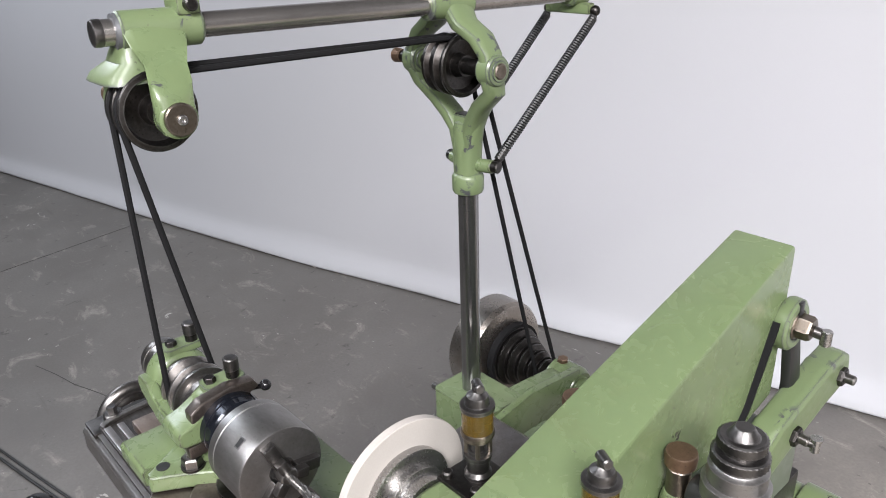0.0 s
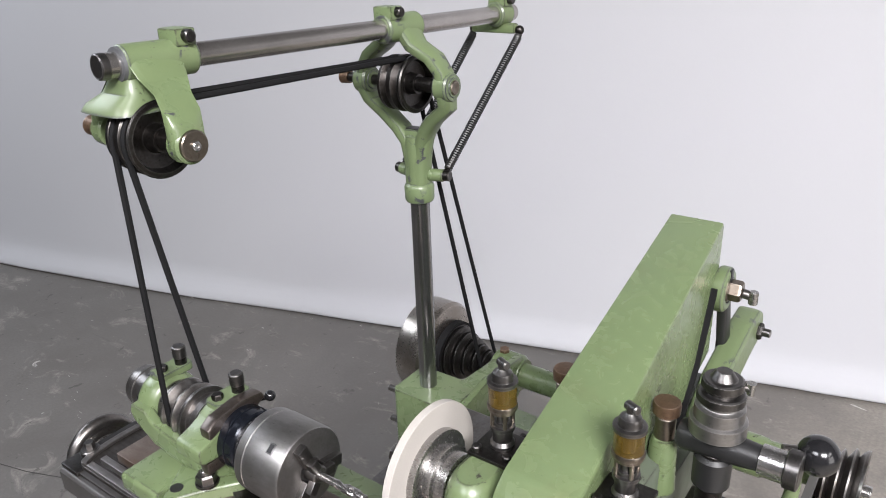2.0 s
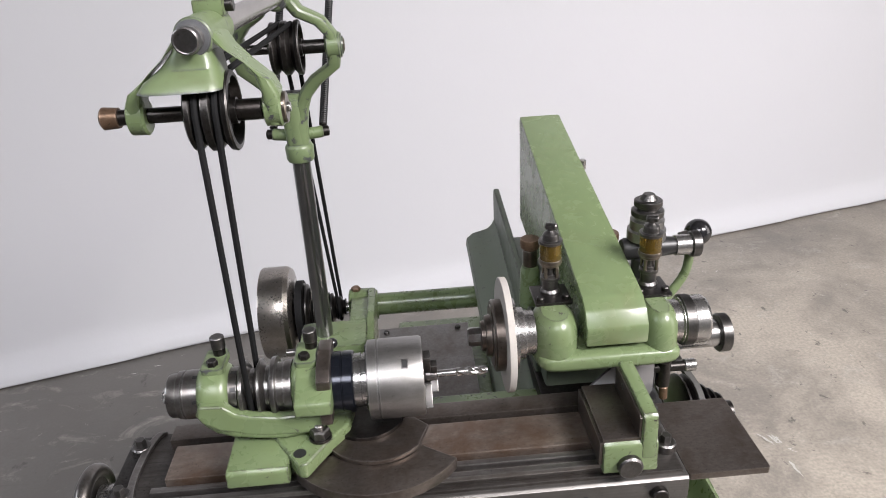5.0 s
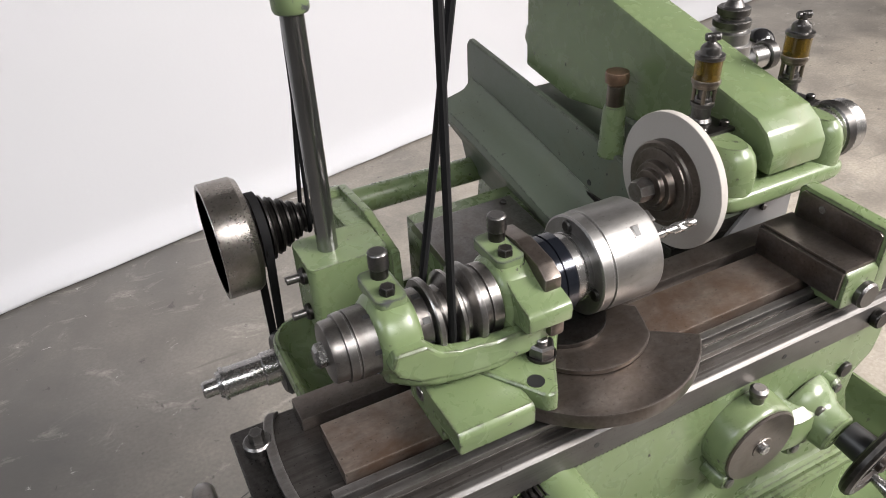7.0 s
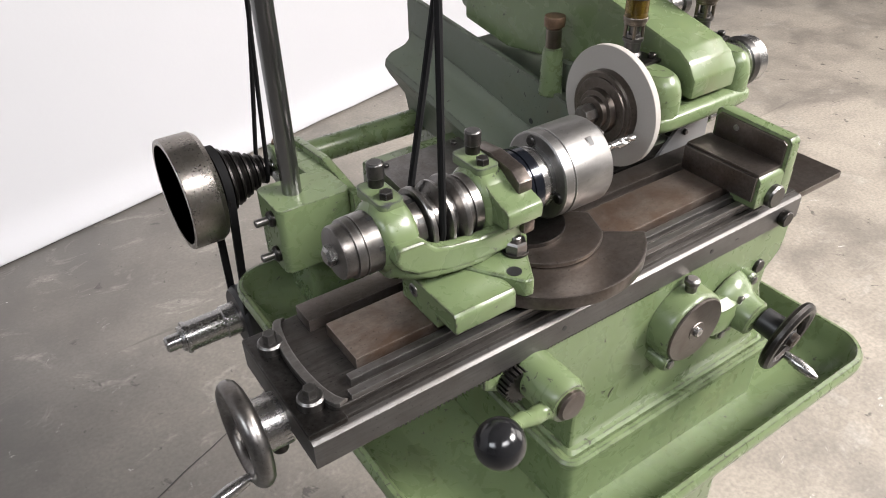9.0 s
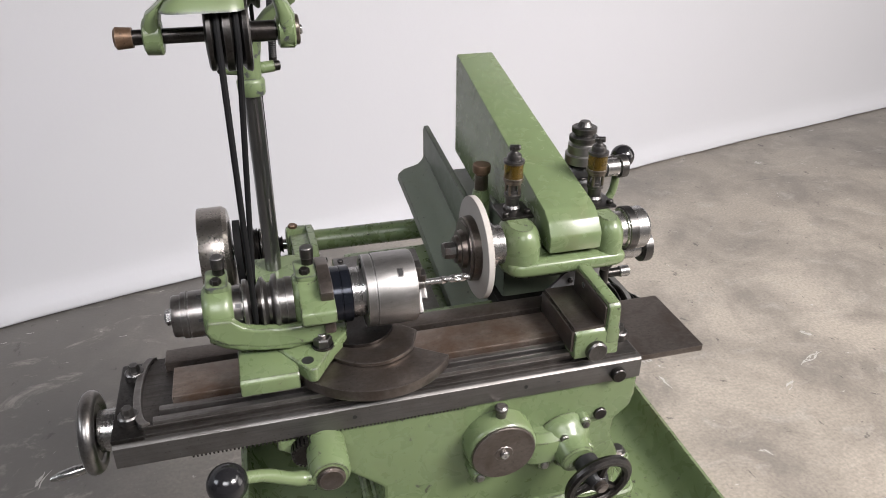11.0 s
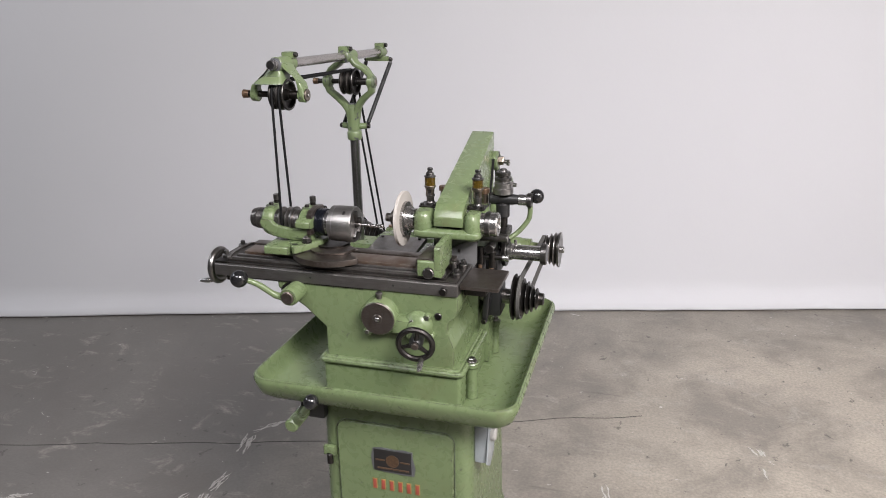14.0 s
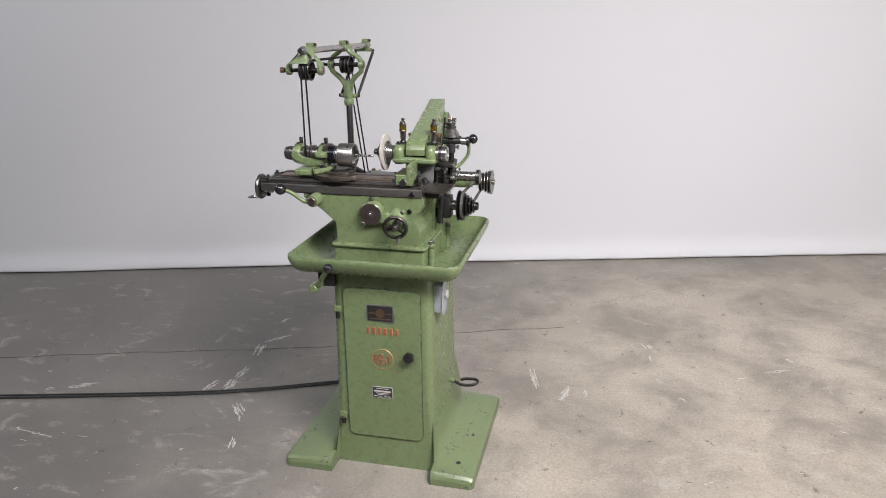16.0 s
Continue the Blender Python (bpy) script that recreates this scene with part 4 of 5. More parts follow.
    for k in range(6):
        part("cap_slot", box(0.024, 0.032, -0.0016, 0.0016, 0.0235, 0.0243, 0, None, Matrix.Translation(AX) @ Matrix.Rotation(radians(60 * k + 15), 4, "X")), BLACK_PAINT, sp)
    pul = part("spindle_pulley", lathe([(0.056, 0.018), (0.0575, 0.0235), (0.0660, 0.0235), (0.0665, 0.0200), (0.0675, 0.0200), (0.0680, 0.0280), (0.0690, 0.0288), (0.0722, 0.0288), (0.0775, 0.0205), (0.0815, 0.0205), (0.0862, 0.0292), (0.0885, 0.0292), (0.0925, 0.0222), (0.0955, 0.0222), (0.0985, 0.0300), (0.0995, 0.0306), (0.1030, 0.0306), (0.1036, 0.0245), (0.1100, 0.0245), (0.1105, 0.0260), (0.118, 0.0260)], AX, X, 48), STEEL_GREY, w, "grooved steel belt pulley")
    for k in range(8):
        part("collar_slot", box(0.0600, 0.0655, -0.0022, 0.0022, 0.0230, 0.0238, 0, None, Matrix.Translation(AX) @ Matrix.Rotation(radians(45 * k + 8), 4, "X")), BLACK_PAINT, pul)
    part("spindle_nose", lathe([(0.153, 0.022), (0.154, 0.0285), (0.1555, 0.0305), (0.166, 0.0305), (0.1665, 0.0295), (0.1675, 0.0295), (0.168, 0.0305), (0.1765, 0.0305), (0.178, 0.0290)], AX, X, 48), BLUED, w, "glossy blued spindle collar")
    part("nose_ring", lathe([(0.1775, 0.0225), (0.178, 0.0265), (0.1850, 0.0272), (0.1855, 0.0258), (0.1870, 0.0258), (0.1875, 0.0272), (0.193, 0.0272)], AX, X, 40), STEEL, w, "bright steel ring behind the chuck")


workhead()


def chuck():
    a = (-0.1535, AX[1], AX[2])
    c = thing("three_jaw_chuck", a, "bright steel three jaw chuck on the workhead spindle", "chuck")
    part("chuck_body", lathe([(0.0, 0.020), (0.0, 0.0375), (0.0010, 0.0390), (0.0095, 0.0390), (0.0100, 0.0383), (0.0110, 0.0383), (0.0115, 0.0395), (0.0515, 0.0395), (0.0540, 0.0382), (0.0545, 0.035), (0.0550, 0.012), (0.051, 0.010), (0.051, 0.0)], a, X, 64), CHUCK, c)
    for k in range(3):
        m = Matrix.Translation(a) @ Matrix.Rotation(radians(20 + 120 * k), 4, "X")
        j = part("jaw", box(0.051, 0.0615, -0.0055, 0.0055, 0.010, 0.033, 0.001, None, m), GUN, c)
        part("jaw_step", box(0.0605, 0.068, -0.0045, 0.0045, 0.006, 0.018, 0.001, None, m), GUN, j)
        m2 = Matrix.Translation(a) @ Matrix.Rotation(radians(38 + 120 * k), 4, "X")
        sk = part("key_socket", box(0.0335, 0.0405, -0.0050, 0.0050, 0.0388, 0.0398, 0.0004, None, m2), GUN, c, "dark square key socket")
        part("socket_hole", box(0.0348, 0.0392, -0.0037, 0.0037, 0.0396, 0.04005, 0, None, m2), BLACK_PAINT, sk)
        m3 = Matrix.Translation(a) @ Matrix.Rotation(radians(-15 + 120 * k), 4, "X")
        part("body_screw", lathe([(0, 0.0052), (-0.002, 0.0052), (-0.003, 0.004), (-0.003, 0)], m3 @ Vector((0.001, 0, 0.031)), X, 16), STEEL_DARK, c)
    e = thing("end_mill", (-0.09, AX[1], AX[2]), "bright fluted end mill held in the chuck", "cutting tool")
    part("shank", rod((-0.100, AX[1], AX[2]), (-0.066, AX[1], AX[2]), 0.0036), STEEL, e)
    secs = []
    for i in range(41):
        u = i / 40
        x, tw = -0.066 + 0.031 * u, u * 4.2
        r = 0.0044 if u < 0.97 else 0.0036
        secs.append([(x, AX[1] + (r - 0.0019 * max(0.0, math.cos(2 * (2 * math.pi * k / 28)))) * math.cos(2 * math.pi * k / 28 + tw), AX[2] + (r - 0.0019 * max(0.0, math.cos(2 * (2 * math.pi * k / 28)))) * math.sin(2 * math.pi * k / 28 + tw)) for k in range(28)])
    part("flutes", loft(secs), STEEL, e)
    part("collet", knurl_band((-0.100, AX[1], AX[2]), X, 0, 0.014, 0.0080, 5, 24, 0.0005), STEEL_GREY, e)


chuck()


# ---- tail bracket on the table ----
def tail_bracket():
    t = thing("tail_bracket", (0.09, -0.02, 1.078), "green tail bracket clamped to the table end", "machine bracket")
    part("foot_block", prism([(-0.090, 1.070), (-0.090, 1.101), (-0.086, 1.1055), (-0.031, 1.1055), (-0.027, 1.101), (-0.027, 1.0785), (-0.060, 1.0785), (-0.060, 1.070)], "x", 0.064, 0.1165, 0.002), GREEN, t)
    part("upright", prism([(-0.0905, 1.085), (-0.0905, 1.131), (-0.087, 1.1355), (-0.006, 1.1390), (-0.002, 1.135), (-0.002, 1.085)], "x", 0.1000, 0.1145, 0.0022), GREEN, t)
    part("seat_face", prism([(-0.0865, 1.1080), (-0.0865, 1.1295), (-0.083, 1.1320), (-0.009, 1.1350), (-0.006, 1.132), (-0.006, 1.1080)], "x", 0.0975, 0.1005, 0.0008), TABLE_BROWN, t, "bare brown seat face")
    part("seat_floor", box(0.0635, 0.1005, -0.0865, 0.0, 1.1045, 1.1082, 0.0010), TABLE_BROWN, t, "bare brown seat floor")
    part("seat_side", box(0.0605, 0.0645, -0.0865, 0.0, 1.0785, 1.1050, 0.0010), TABLE_BROWN, t, "bare brown side of the seat")
    part("seat_block", box(0.0640, 0.1140, -0.0275, 0.002, 1.0780, 1.1048, 0.0020), STEEL_DARK, t)
    part("face_hole", lathe([(0, 0.0035), (0.0005, 0.0035), (0.0005, 0)], (0.0975, -0.030, 1.126), (-1, 0, 0), 12), STEEL, t)
    part("clamp_bolt", lathe([(0, 0.0122), (0.011, 0.0122), (0.013, 0.0105), (0.013, 0)], (0.089, -0.084, 1.079), (0, -1, 0), 24), GUN, t)
    part("rear_stud", rod((0.126, -0.030, 1.062), (0.126, -0.030, 1.086), 0.0065), STEEL_GREY, t)


tail_bracket()


# ---- countershaft ----
CUP = metal("brownish_pulley_steel", (0.30, 0.275, 0.25), 0.28, (0.17, 0.145, 0.12), 0.5, relief=0.02, mottle=0.4)


def countershaft():
    c = thing("countershaft", (-0.1, 0.47, 0.775), "rear countershaft in a green housing with steel pulleys", "countershaft")
    cy, cz = 0.474, 0.959
    part("column_socket", prism(round_rect(-0.276, -0.178, 0.300, 0.372, 0.010), "z", 0.900, 0.992, 0.006, seg=3), GREEN, c)
    part("socket_foot", prism(round_rect(-0.225, -0.140, 0.350, 0.440, 0.012), "z", 0.775, 0.91, 0.003), GREEN, c)
    part("bridge", prism([(0.330, 0.900), (0.330, 0.975), (0.372, 0.992), (cy - 0.02, 0.985), (cy + 0.01, 0.975), (cy + 0.01, 0.93), (0.40, 0.88)], "x", -0.206, -0.170, 0.004), GREEN, c)
    part("rib", prism([(0.290, 0.90), (0.296, 0.985), (0.380, 1.000), (cy, 0.992), (cy, 0.955), (0.40, 0.90)], "x", -0.178, -0.166, 0.003), GREEN, c)
    part("bearing", lathe([(0, 0.024), (0.002, 0.029), (0.006, 0.030), (0.040, 0.029), (0.048, 0.024)], (-0.212, cy, cz), X, 36), GREEN, c)
    part("bearing_bolt", hexnut((-0.199, cy + 0.002, cz + 0.028), Z, 0.008, 0.007), COPPER, c)
    part("shaft_tube", lathe([(0, 0.0185), (0.25, 0.0185), (0.30, 0.021), (0.36, 0.024), (0.38, 0.024)], (-0.17, cy, cz), X, 32), GREEN, c)
    part("tube_bracket", prism([(0.40, 0.79), (0.40, 0.90), (cy - 0.03, cz + 0.01), (cy + 0.03, cz + 0.01), (0.53, 0.80)], "x", 0.06, 0.10, 0.004), GREEN, c)
    for z0 in (0.974, 0.922):
        k = part("screw_boss", rod((-0.283, 0.322, z0), (-0.272, 0.322, z0), 0.0105, 0.003), STEEL_DARK, c)
        part("set_screw", rod((-0.299, 0.322, z0), (-0.281, 0.322, z0), 0.0052), STEEL_GREY, k)
    p = part("cup_pulley", lathe([(0.0, 0.069), (0.0, 0.0755), (0.002, 0.0765), (0.040, 0.0765), (0.047, 0.072), (0.050, 0.060), (0.050, 0.018), (0.044, 0.018), (0.044, 0.056), (0.036, 0.068), (0.002, 0.073), (0.0, 0.069)], (-0.352, cy, cz), X, 64), CUP, c, "hollow steel cup pulley")
    prof = []
    for k in range(6):
        h, r = 0.054 + 0.0135 * k, 0.050 - 0.0062 * k
        prof += [(h, r - 0.004), (h + 0.002, r), (h + 0.0045, r), (h + 0.0085, r - 0.0075), (h + 0.0125, r - 0.004)]
    part("cone_pulley", lathe(prof, (-0.352, cy, cz), X, 48), STEEL_DARK, c, "grooved dark steel cone pulley")
    part("shaft", rod((-0.335, cy, cz), (0.30, cy, cz), 0.009), STEEL, c)
    prof = []
    for k in range(4):
        h, r = 0.012 * k, 0.031 + 0.0050 * k
        prof += [(h, r - 0.003), (h + 0.002, r + 0.001), (h + 0.004, r), (h + 0.007, r - 0.008), (h + 0.010, r - 0.002)]
    prof += [(0.050, 0.0480), (0.053, 0.0485), (0.0535, 0.042), (0.050, 0.012)]
    part("end_pulley", lathe(prof, (0.237, cy, cz), X, 48), STEEL_GREY, c, "stepped steel cone pulley")
    part("end_bearing", lathe([(0, 0.026), (0.04, 0.026), (0.06, 0.016), (0.10, 0.014)], (0.14, cy, cz), X, 28), GREEN, c)
    part("lower_shaft", lathe([(0.0, 0.0100), (0.003, 0.0130), (0.022, 0.0130), (0.0225, 0.0195), (0.028, 0.0215), (0.029, 0.0258), (0.034, 0.0258), (0.035, 0.0235), (0.090, 0.0235), (0.092, 0.0265), (0.12, 0.0265)], (-0.415, 0.505, 0.700), X, 32), STEEL, c, "bright motor shaft under the tray")
    part("motor", rod((-0.30, 0.505, 0.700), (-0.12, 0.505, 0.700), 0.05, 0.006), BLACK_PAINT, c)
    b = thing("flat_belt", (-0.33, 0.48, 0.8), "dark flat belt from cup pulley down to the motor shaft", "drive belt")
    path = [(-0.292, 0.505 + 0.030 * math.cos(radians(a)), 0.700 + 0.030 * math.sin(radians(a))) for a in range(180, 361, 20)]
    path += [(-0.292, cy + 0.048 * math.cos(radians(a)), cz + 0.048 * math.sin(radians(a))) for a in range(0, 181, 12)]
    part("belt_band", sweep(path, 0, flat=(0.0055, 0.0025, (1, 0, 0)), closed=True), RUBBER, b)


countershaft()


# ---- overhead drive ----
CP = Vector((-0.236, 0.316, 1.417))
FP = Vector((-0.2575, -0.005, 1.423))
T0, T1 = Vector((-0.261, -0.037, 1.486)), Vector((-0.219, 0.528, 1.476))


def spring(p0, p1, r, turns, wire):
    """A coiled spring with straight hooked ends."""
    p0, p1 = Vector(p0), Vector(p1)
    m = along(p0, p1 - p0)
    L = (p1 - p0).length
    return sweep([m @ Vector((r * math.cos(2 * math.pi * turns * i / (turns * 10)), r * math.sin(2 * math.pi * turns * i / (turns * 10)), L * i / (turns * 10))) for i in range(turns * 10 + 1)], wire, 5)


def on_tube(y):
    return T0 + (T1 - T0) * ((y - T0.y) / (T1.y - T0.y))


def idler(centre, r, material_a, parent):
    w = part("idler_pulley", lathe([(-0.019, r * 0.55), (-0.018, r * 0.90), (-0.0165, r - 0.001), (-0.013, r - 0.001), (-0.0080, r - 0.006), (-0.003, r), (0.003, r), (0.0080, r - 0.006), (0.013, r), (0.017, r + 0.001), (0.0185, r), (0.0190, r - 0.004), (0.010, r - 0.007), (0.008, 0.013), (0.016, 0.011), (0.020, 0.011)], centre, X, 48), STEEL_DARK, parent, "dark double grooved idler pulley")
    return w


def overhead():
    o = thing("overhead_drive", (-0.24, 0.338, 0.992), "overhead belt drive with steel column and green brackets", "belt drive")
    part("column", rod((-0.240, 0.338, 0.985), (-0.240, 0.338, 1.30), 0.0122, 0.001, 36), COLUMN, o, "polished steel column")
    part("arm_tube", lathe([(0, 0.0078), (0.001, 0.0105), (0.030, 0.0105), ((T1 - T0).length - 0.002, 0.0105), ((T1 - T0).length, 0.009)], T0, T1 - T0, 32), TUBE, o, "polished steel overarm tube")
    ahead = (T1 - T0).normalized()
    part("tube_bore", lathe([(0, 0.0084), (0.0004, 0.0084), (0.0004, 0)], T0 - ahead * 0.0006, ahead, 24), RUST, o, "rusty bore of the tube")
    part("tube_rim", lathe([(-0.0010, 0.0086), (-0.0014, 0.0095), (-0.0006, 0.0106), (0.004, 0.0109), (0.006, 0.0106)], T0, ahead, 28), GUN, o)
    part("casting_collar", lathe([(0, 0.0106), (0.0006, 0.0140), (0.004, 0.0146)], T0 + ahead * 0.0142, ahead, 28), SCUFF, o, "bare grey collar where the paint is rubbed off")
    # fork on the column
    f = part("fork", lathe([(0, 0.0170), (0.003, 0.0185), (0.019, 0.0190), (0.022, 0.0175), (0.024, 0.0155), (0.050, 0.0150), (0.075, 0.0165), (0.084, 0.0150), (0.086, 0.013)], (-0.240, 0.338, 1.266), Z, 36), GREEN_WORN, o, "green fork bracket")
    part("fork_body", strap([(-0.240, 0.338, 1.288, 0.0150, 0.0145), (-0.240, 0.338, 1.315, 0.0160, 0.0145), (-0.240, 0.338, 1.335, 0.0195, 0.0135), (-0.240, 0.337, 1.350, 0.0250, 0.0120), (-0.240, 0.336, 1.358, 0.0300, 0.0090)], 24, 0.7), GREEN_WORN, f)
    part("fork_slot", box(-0.252, -0.228, 0.330, 0.344, 1.3570, 1.3590, 0.0005), BLACK_PAINT, f)
    for s, xe in ((-1, -0.296), (1, -0.178)):
        part("fork_arm", strap([(-0.240 + s * 0.006, 0.338, 1.318, 0.0095, 0.0125), (-0.240 + s * 0.010, 0.337, 1.340, 0.0085, 0.0135), (-0.240 + s * 0.020, 0.334, 1.358, 0.0085, 0.0135, s * 30), (-0.240 + s * 0.034, 0.329, 1.374, 0.0085, 0.0125, s * 35), (xe + s * -0.003, 0.322, 1.392, 0.0085, 0.0125, s * 20), (xe, CP.y, 1.408, 0.0085, 0.0135), (xe, CP.y, 1.418, 0.0085, 0.0135)]), GREEN_WORN, f)
        part("fork_eye", lathe([(-0.010, 0.013), (-0.008, 0.0163), (0.007, 0.0163), (0.009, 0.0145), (0.010, 0.0145), (0.0105, 0.0110), (0.012, 0.0105)], (xe, CP.y, CP.z), X, 28), GREEN_WORN, f)
        part("yoke_arm", strap([(xe, CP.y, 1.416, 0.0080, 0.0125), (xe - s * 0.002, CP.y - 0.001, 1.432, 0.0078, 0.0135, -s * 12), (xe - s * 0.014, CP.y - 0.002, 1.448, 0.0078, 0.0150, -s * 38), (-0.240 + s * 0.024, CP.y - 0.002, 1.460, 0.0078, 0.0165, -s * 45), (-0.240 + s * 0.014, CP.y - 0.002, 1.474, 0.0085, 0.0185, -s * 20), (-0.240 + s * 0.009, CP.y - 0.002, 1.488, 0.0085, 0.0190)]), GREEN_WORN, f)
    part("cross_pin", rod((-0.324, CP.y, CP.z), (-0.168, CP.y, CP.z), 0.0062), STEEL_DARK, f)
    part("pin_cap", lathe([(0, 0.0075), (0.012, 0.0085), (0.014, 0.0065)], (-0.322, CP.y, CP.z), (-1, 0, 0), 20), COPPER, f, "brown oil cap")
    part("pin_end", lathe([(0, 0.0085), (0.003, 0.0085), (0.004, 0.007), (0.004, 0.003), (0.003, 0)], (-0.1685, CP.y, CP.z), X, 20), BRONZE, f)
    part("pin_collar", rod((-0.222, CP.y, CP.z), (-0.188, CP.y, CP.z), 0.0085), STEEL_DARK, f)
    idler(CP, 0.0325, STEEL_DARK, f)
    for s in (-1, 1):
        part("spring_stud", rod((-0.240 + s * 0.012, 0.342, 1.300), (-0.240 + s * 0.033, 0.346, 1.301), 0.0078), GREEN, f)
        part("stud_head", rod((-0.240 + s * 0.031, 0.346, 1.301), (-0.240 + s * 0.041, 0.348, 1.301), 0.0068), STEEL_DARK, f)

    def clamp(y0, y1, r, name, ears=0.5):
        a, b = on_tube(y0), on_tube(y1)
        L = (b - a).length
        k = part(name, lathe([(0, r - 0.002), (0.002, r), (L - 0.002, r), (L, r - 0.002)], a, b - a, 32), GREEN_WORN, o, "green split tube clamp")
        m = a + (b - a) * ears
        part("clamp_ear", box(m.x - 0.012, m.x + 0.014, m.y - 0.010, m.y + 0.010, m.z + r - 0.006, m.z + r + 0.0085, 0.0025), GREEN, k)
        part("clamp_screw", rod((m.x - 0.002, m.y, m.z + r + 0.0022), (m.x + 0.021, m.y, m.z + r + 0.0022), 0.0055), STEEL_DARK, k)
        return k

    clamp(0.280, 0.336, 0.0158, "yoke_clamp", 0.2)
    e = clamp(0.486, 0.512, 0.0155, "rear_clamp")
    r = on_tube(0.499)
    part("spring_bar", box(-0.262, -0.196, 0.493, 0.505, r.z - 0.024, r.z - 0.011, 0.003), GREEN, e)
    for s, xs in ((1, -0.192), (-1, -0.262)):
        part("spring_hook", ball((xs, 0.500, 1.457), 0.0062, 16), STEEL_DARK, e)
        xb = -0.207 if s > 0 else -0.273
        part("tension_spring", spring((xs, 0.498, 1.450), (xb, 0.354, 1.307), 0.0044, 64, 0.00138), BLACK_PAINT, o, "dark coiled tension spring")
        part("spring_end", ball((xb, 0.352, 1.303), 0.0058, 16), STEEL_DARK, o)
        lo, hi = Vector((xb, 0.354, 1.307)), Vector((xs, 0.498, 1.450))
        part("spring_coupler", rod(lo, lo + (hi - lo) * 0.085, 0.0046), STEEL_DARK, o)
        part("spring_coupler", rod(hi, hi + (lo - hi) * 0.075, 0.0046), STEEL_DARK, o)
    # front bracket
    g = clamp(-0.020, 0.047, 0.0158, "front_bracket", 0.82)
    part("bracket_hood", strap([(-0.262, 0.006, 1.490, 0.012, 0.026), (-0.264, 0.004, 1.474, 0.017, 0.027), (-0.268, 0.000, 1.462, 0.024, 0.026), (-0.273, -0.010, 1.453, 0.032, 0.027), (-0.275, -0.014, 1.4465, 0.035, 0.026)], 24, 0.5), GREEN_WORN, g)
    part("bracket_leg", strap([(-0.252, 0.006, 1.492, 0.0100, 0.027, 20), (-0.240, 0.004, 1.477, 0.0090, 0.023, 40), (-0.224, 0.001, 1.463, 0.0085, 0.0165, 45), (-0.211, -0.003, 1.451, 0.0085, 0.0165, 30), (-0.207, -0.005, 1.438, 0.0078, 0.0160), (-0.207, FP.y, 1.423, 0.0074, 0.0160), (-0.207, FP.y, 1.411, 0.0064, 0.0115)]), GREEN_CALM, g)
    part("bracket_leg", strap([(-0.270, 0.006, 1.486, 0.0100, 0.026, -20), (-0.286, 0.003, 1.471, 0.0090, 0.021, -42), (-0.302, -0.001, 1.458, 0.0085, 0.0155, -45), (-0.315, -0.004, 1.446, 0.0080, 0.0150, -25), (-0.318, -0.005, 1.435, 0.0075, 0.0145), (-0.318, FP.y, 1.423, 0.0070, 0.0145), (-0.318, FP.y, 1.412, 0.0062, 0.0105)]), GREEN_CALM, g)
    for xe in (-0.207, -0.318):
        part("leg_boss", lathe([(-0.0085, 0.0120), (-0.0070, 0.0152), (0.0055, 0.0158), (0.0072, 0.0138)], (xe, FP.y, FP.z), X, 28), GREEN_CALM, g)
    part("cross_pin", rod((-0.336, FP.y, FP.z), (-0.200, FP.y, FP.z), 0.0065), STEEL_DARK, g)
    part("pin_cap", lathe([(0, 0.0085), (0.013, 0.0095), (0.015, 0.0070)], (-0.335, FP.y, FP.z), (-1, 0, 0), 20), COPPER, g, "brown oil cap")
    part("pin_end", lathe([(0, 0.0042), (0.0022, 0.0042), (0.003, 0.0034), (0.003, 0.0016), (0.002, 0)], (-0.1964, FP.y, FP.z), X, 20), STEEL, g)
    part("pin_washer", lathe([(0, 0.0132), (0.0032, 0.0132), (0.0042, 0.0122)], (-0.2004, FP.y, FP.z), X, 32), BRONZE, g, "dull bronze pin washer")
    part("pin_collar", rod((-0.250, FP.y, FP.z), (-0.216, FP.y, FP.z), 0.0090), STEEL_DARK, g)
    idler(FP, 0.0325, STEEL_DARK, g)


overhead()


def round_belt():
    b = thing("round_belt", (-0.27, 0.0, 1.12), "long black round belt over the idler pulleys", "drive belt")
    path = []
    xa, xb = FP.x - 0.0080, FP.x + 0.0080
    # around the spindle pulley
    xs = -0.2665
    for a in range(180, 361, 20):
        path.append((xs, AX[1] + 0.0245 * math.cos(radians(a)), AX[2] + 0.0245 * math.sin(radians(a))))
    path.append((xb, FP.y - 0.0300, FP.z - 0.004))
    for a in range(180, 84, -12):
        lay = 0.0300 - 0.0020 * max(0.0, math.cos(radians(a - 84))) ** 2
        path.append((xb, FP.y + 0.0300 * math.cos(radians(a)), FP.z + lay * math.sin(radians(a))))
    cxa, cxb = CP.x - 0.0080, CP.x + 0.0080
    for a in range(92, -5, -12):
        path.append((cxb, CP.y + 0.0290 * math.cos(radians(a)), CP.z + 0.0290 * math.sin(radians(a))))
    xr = -0.227
    for a in range(20, -181, -20):
        path.append((xr, 0.474 + 0.020 * math.cos(radians(a)), 0.959 + 0.020 * math.sin(radians(a))))
    for a in range(-5, 93, 12):
        path.append((cxa, CP.y + 0.0290 * math.cos(radians(a)), CP.z + 0.0290 * math.sin(radians(a))))
    for a in range(84, 181, 12):
        path.append((xa, FP.y + 0.0300 * math.cos(radians(a)), FP.z + 0.0300 * math.sin(radians(a))))
    part("belt_cord", sweep(path, 0.0029, 8, closed=True), RUBBER, b)


round_belt()


# ---- wheel head ----
WA = (-0.009, 0.044, 1.151)


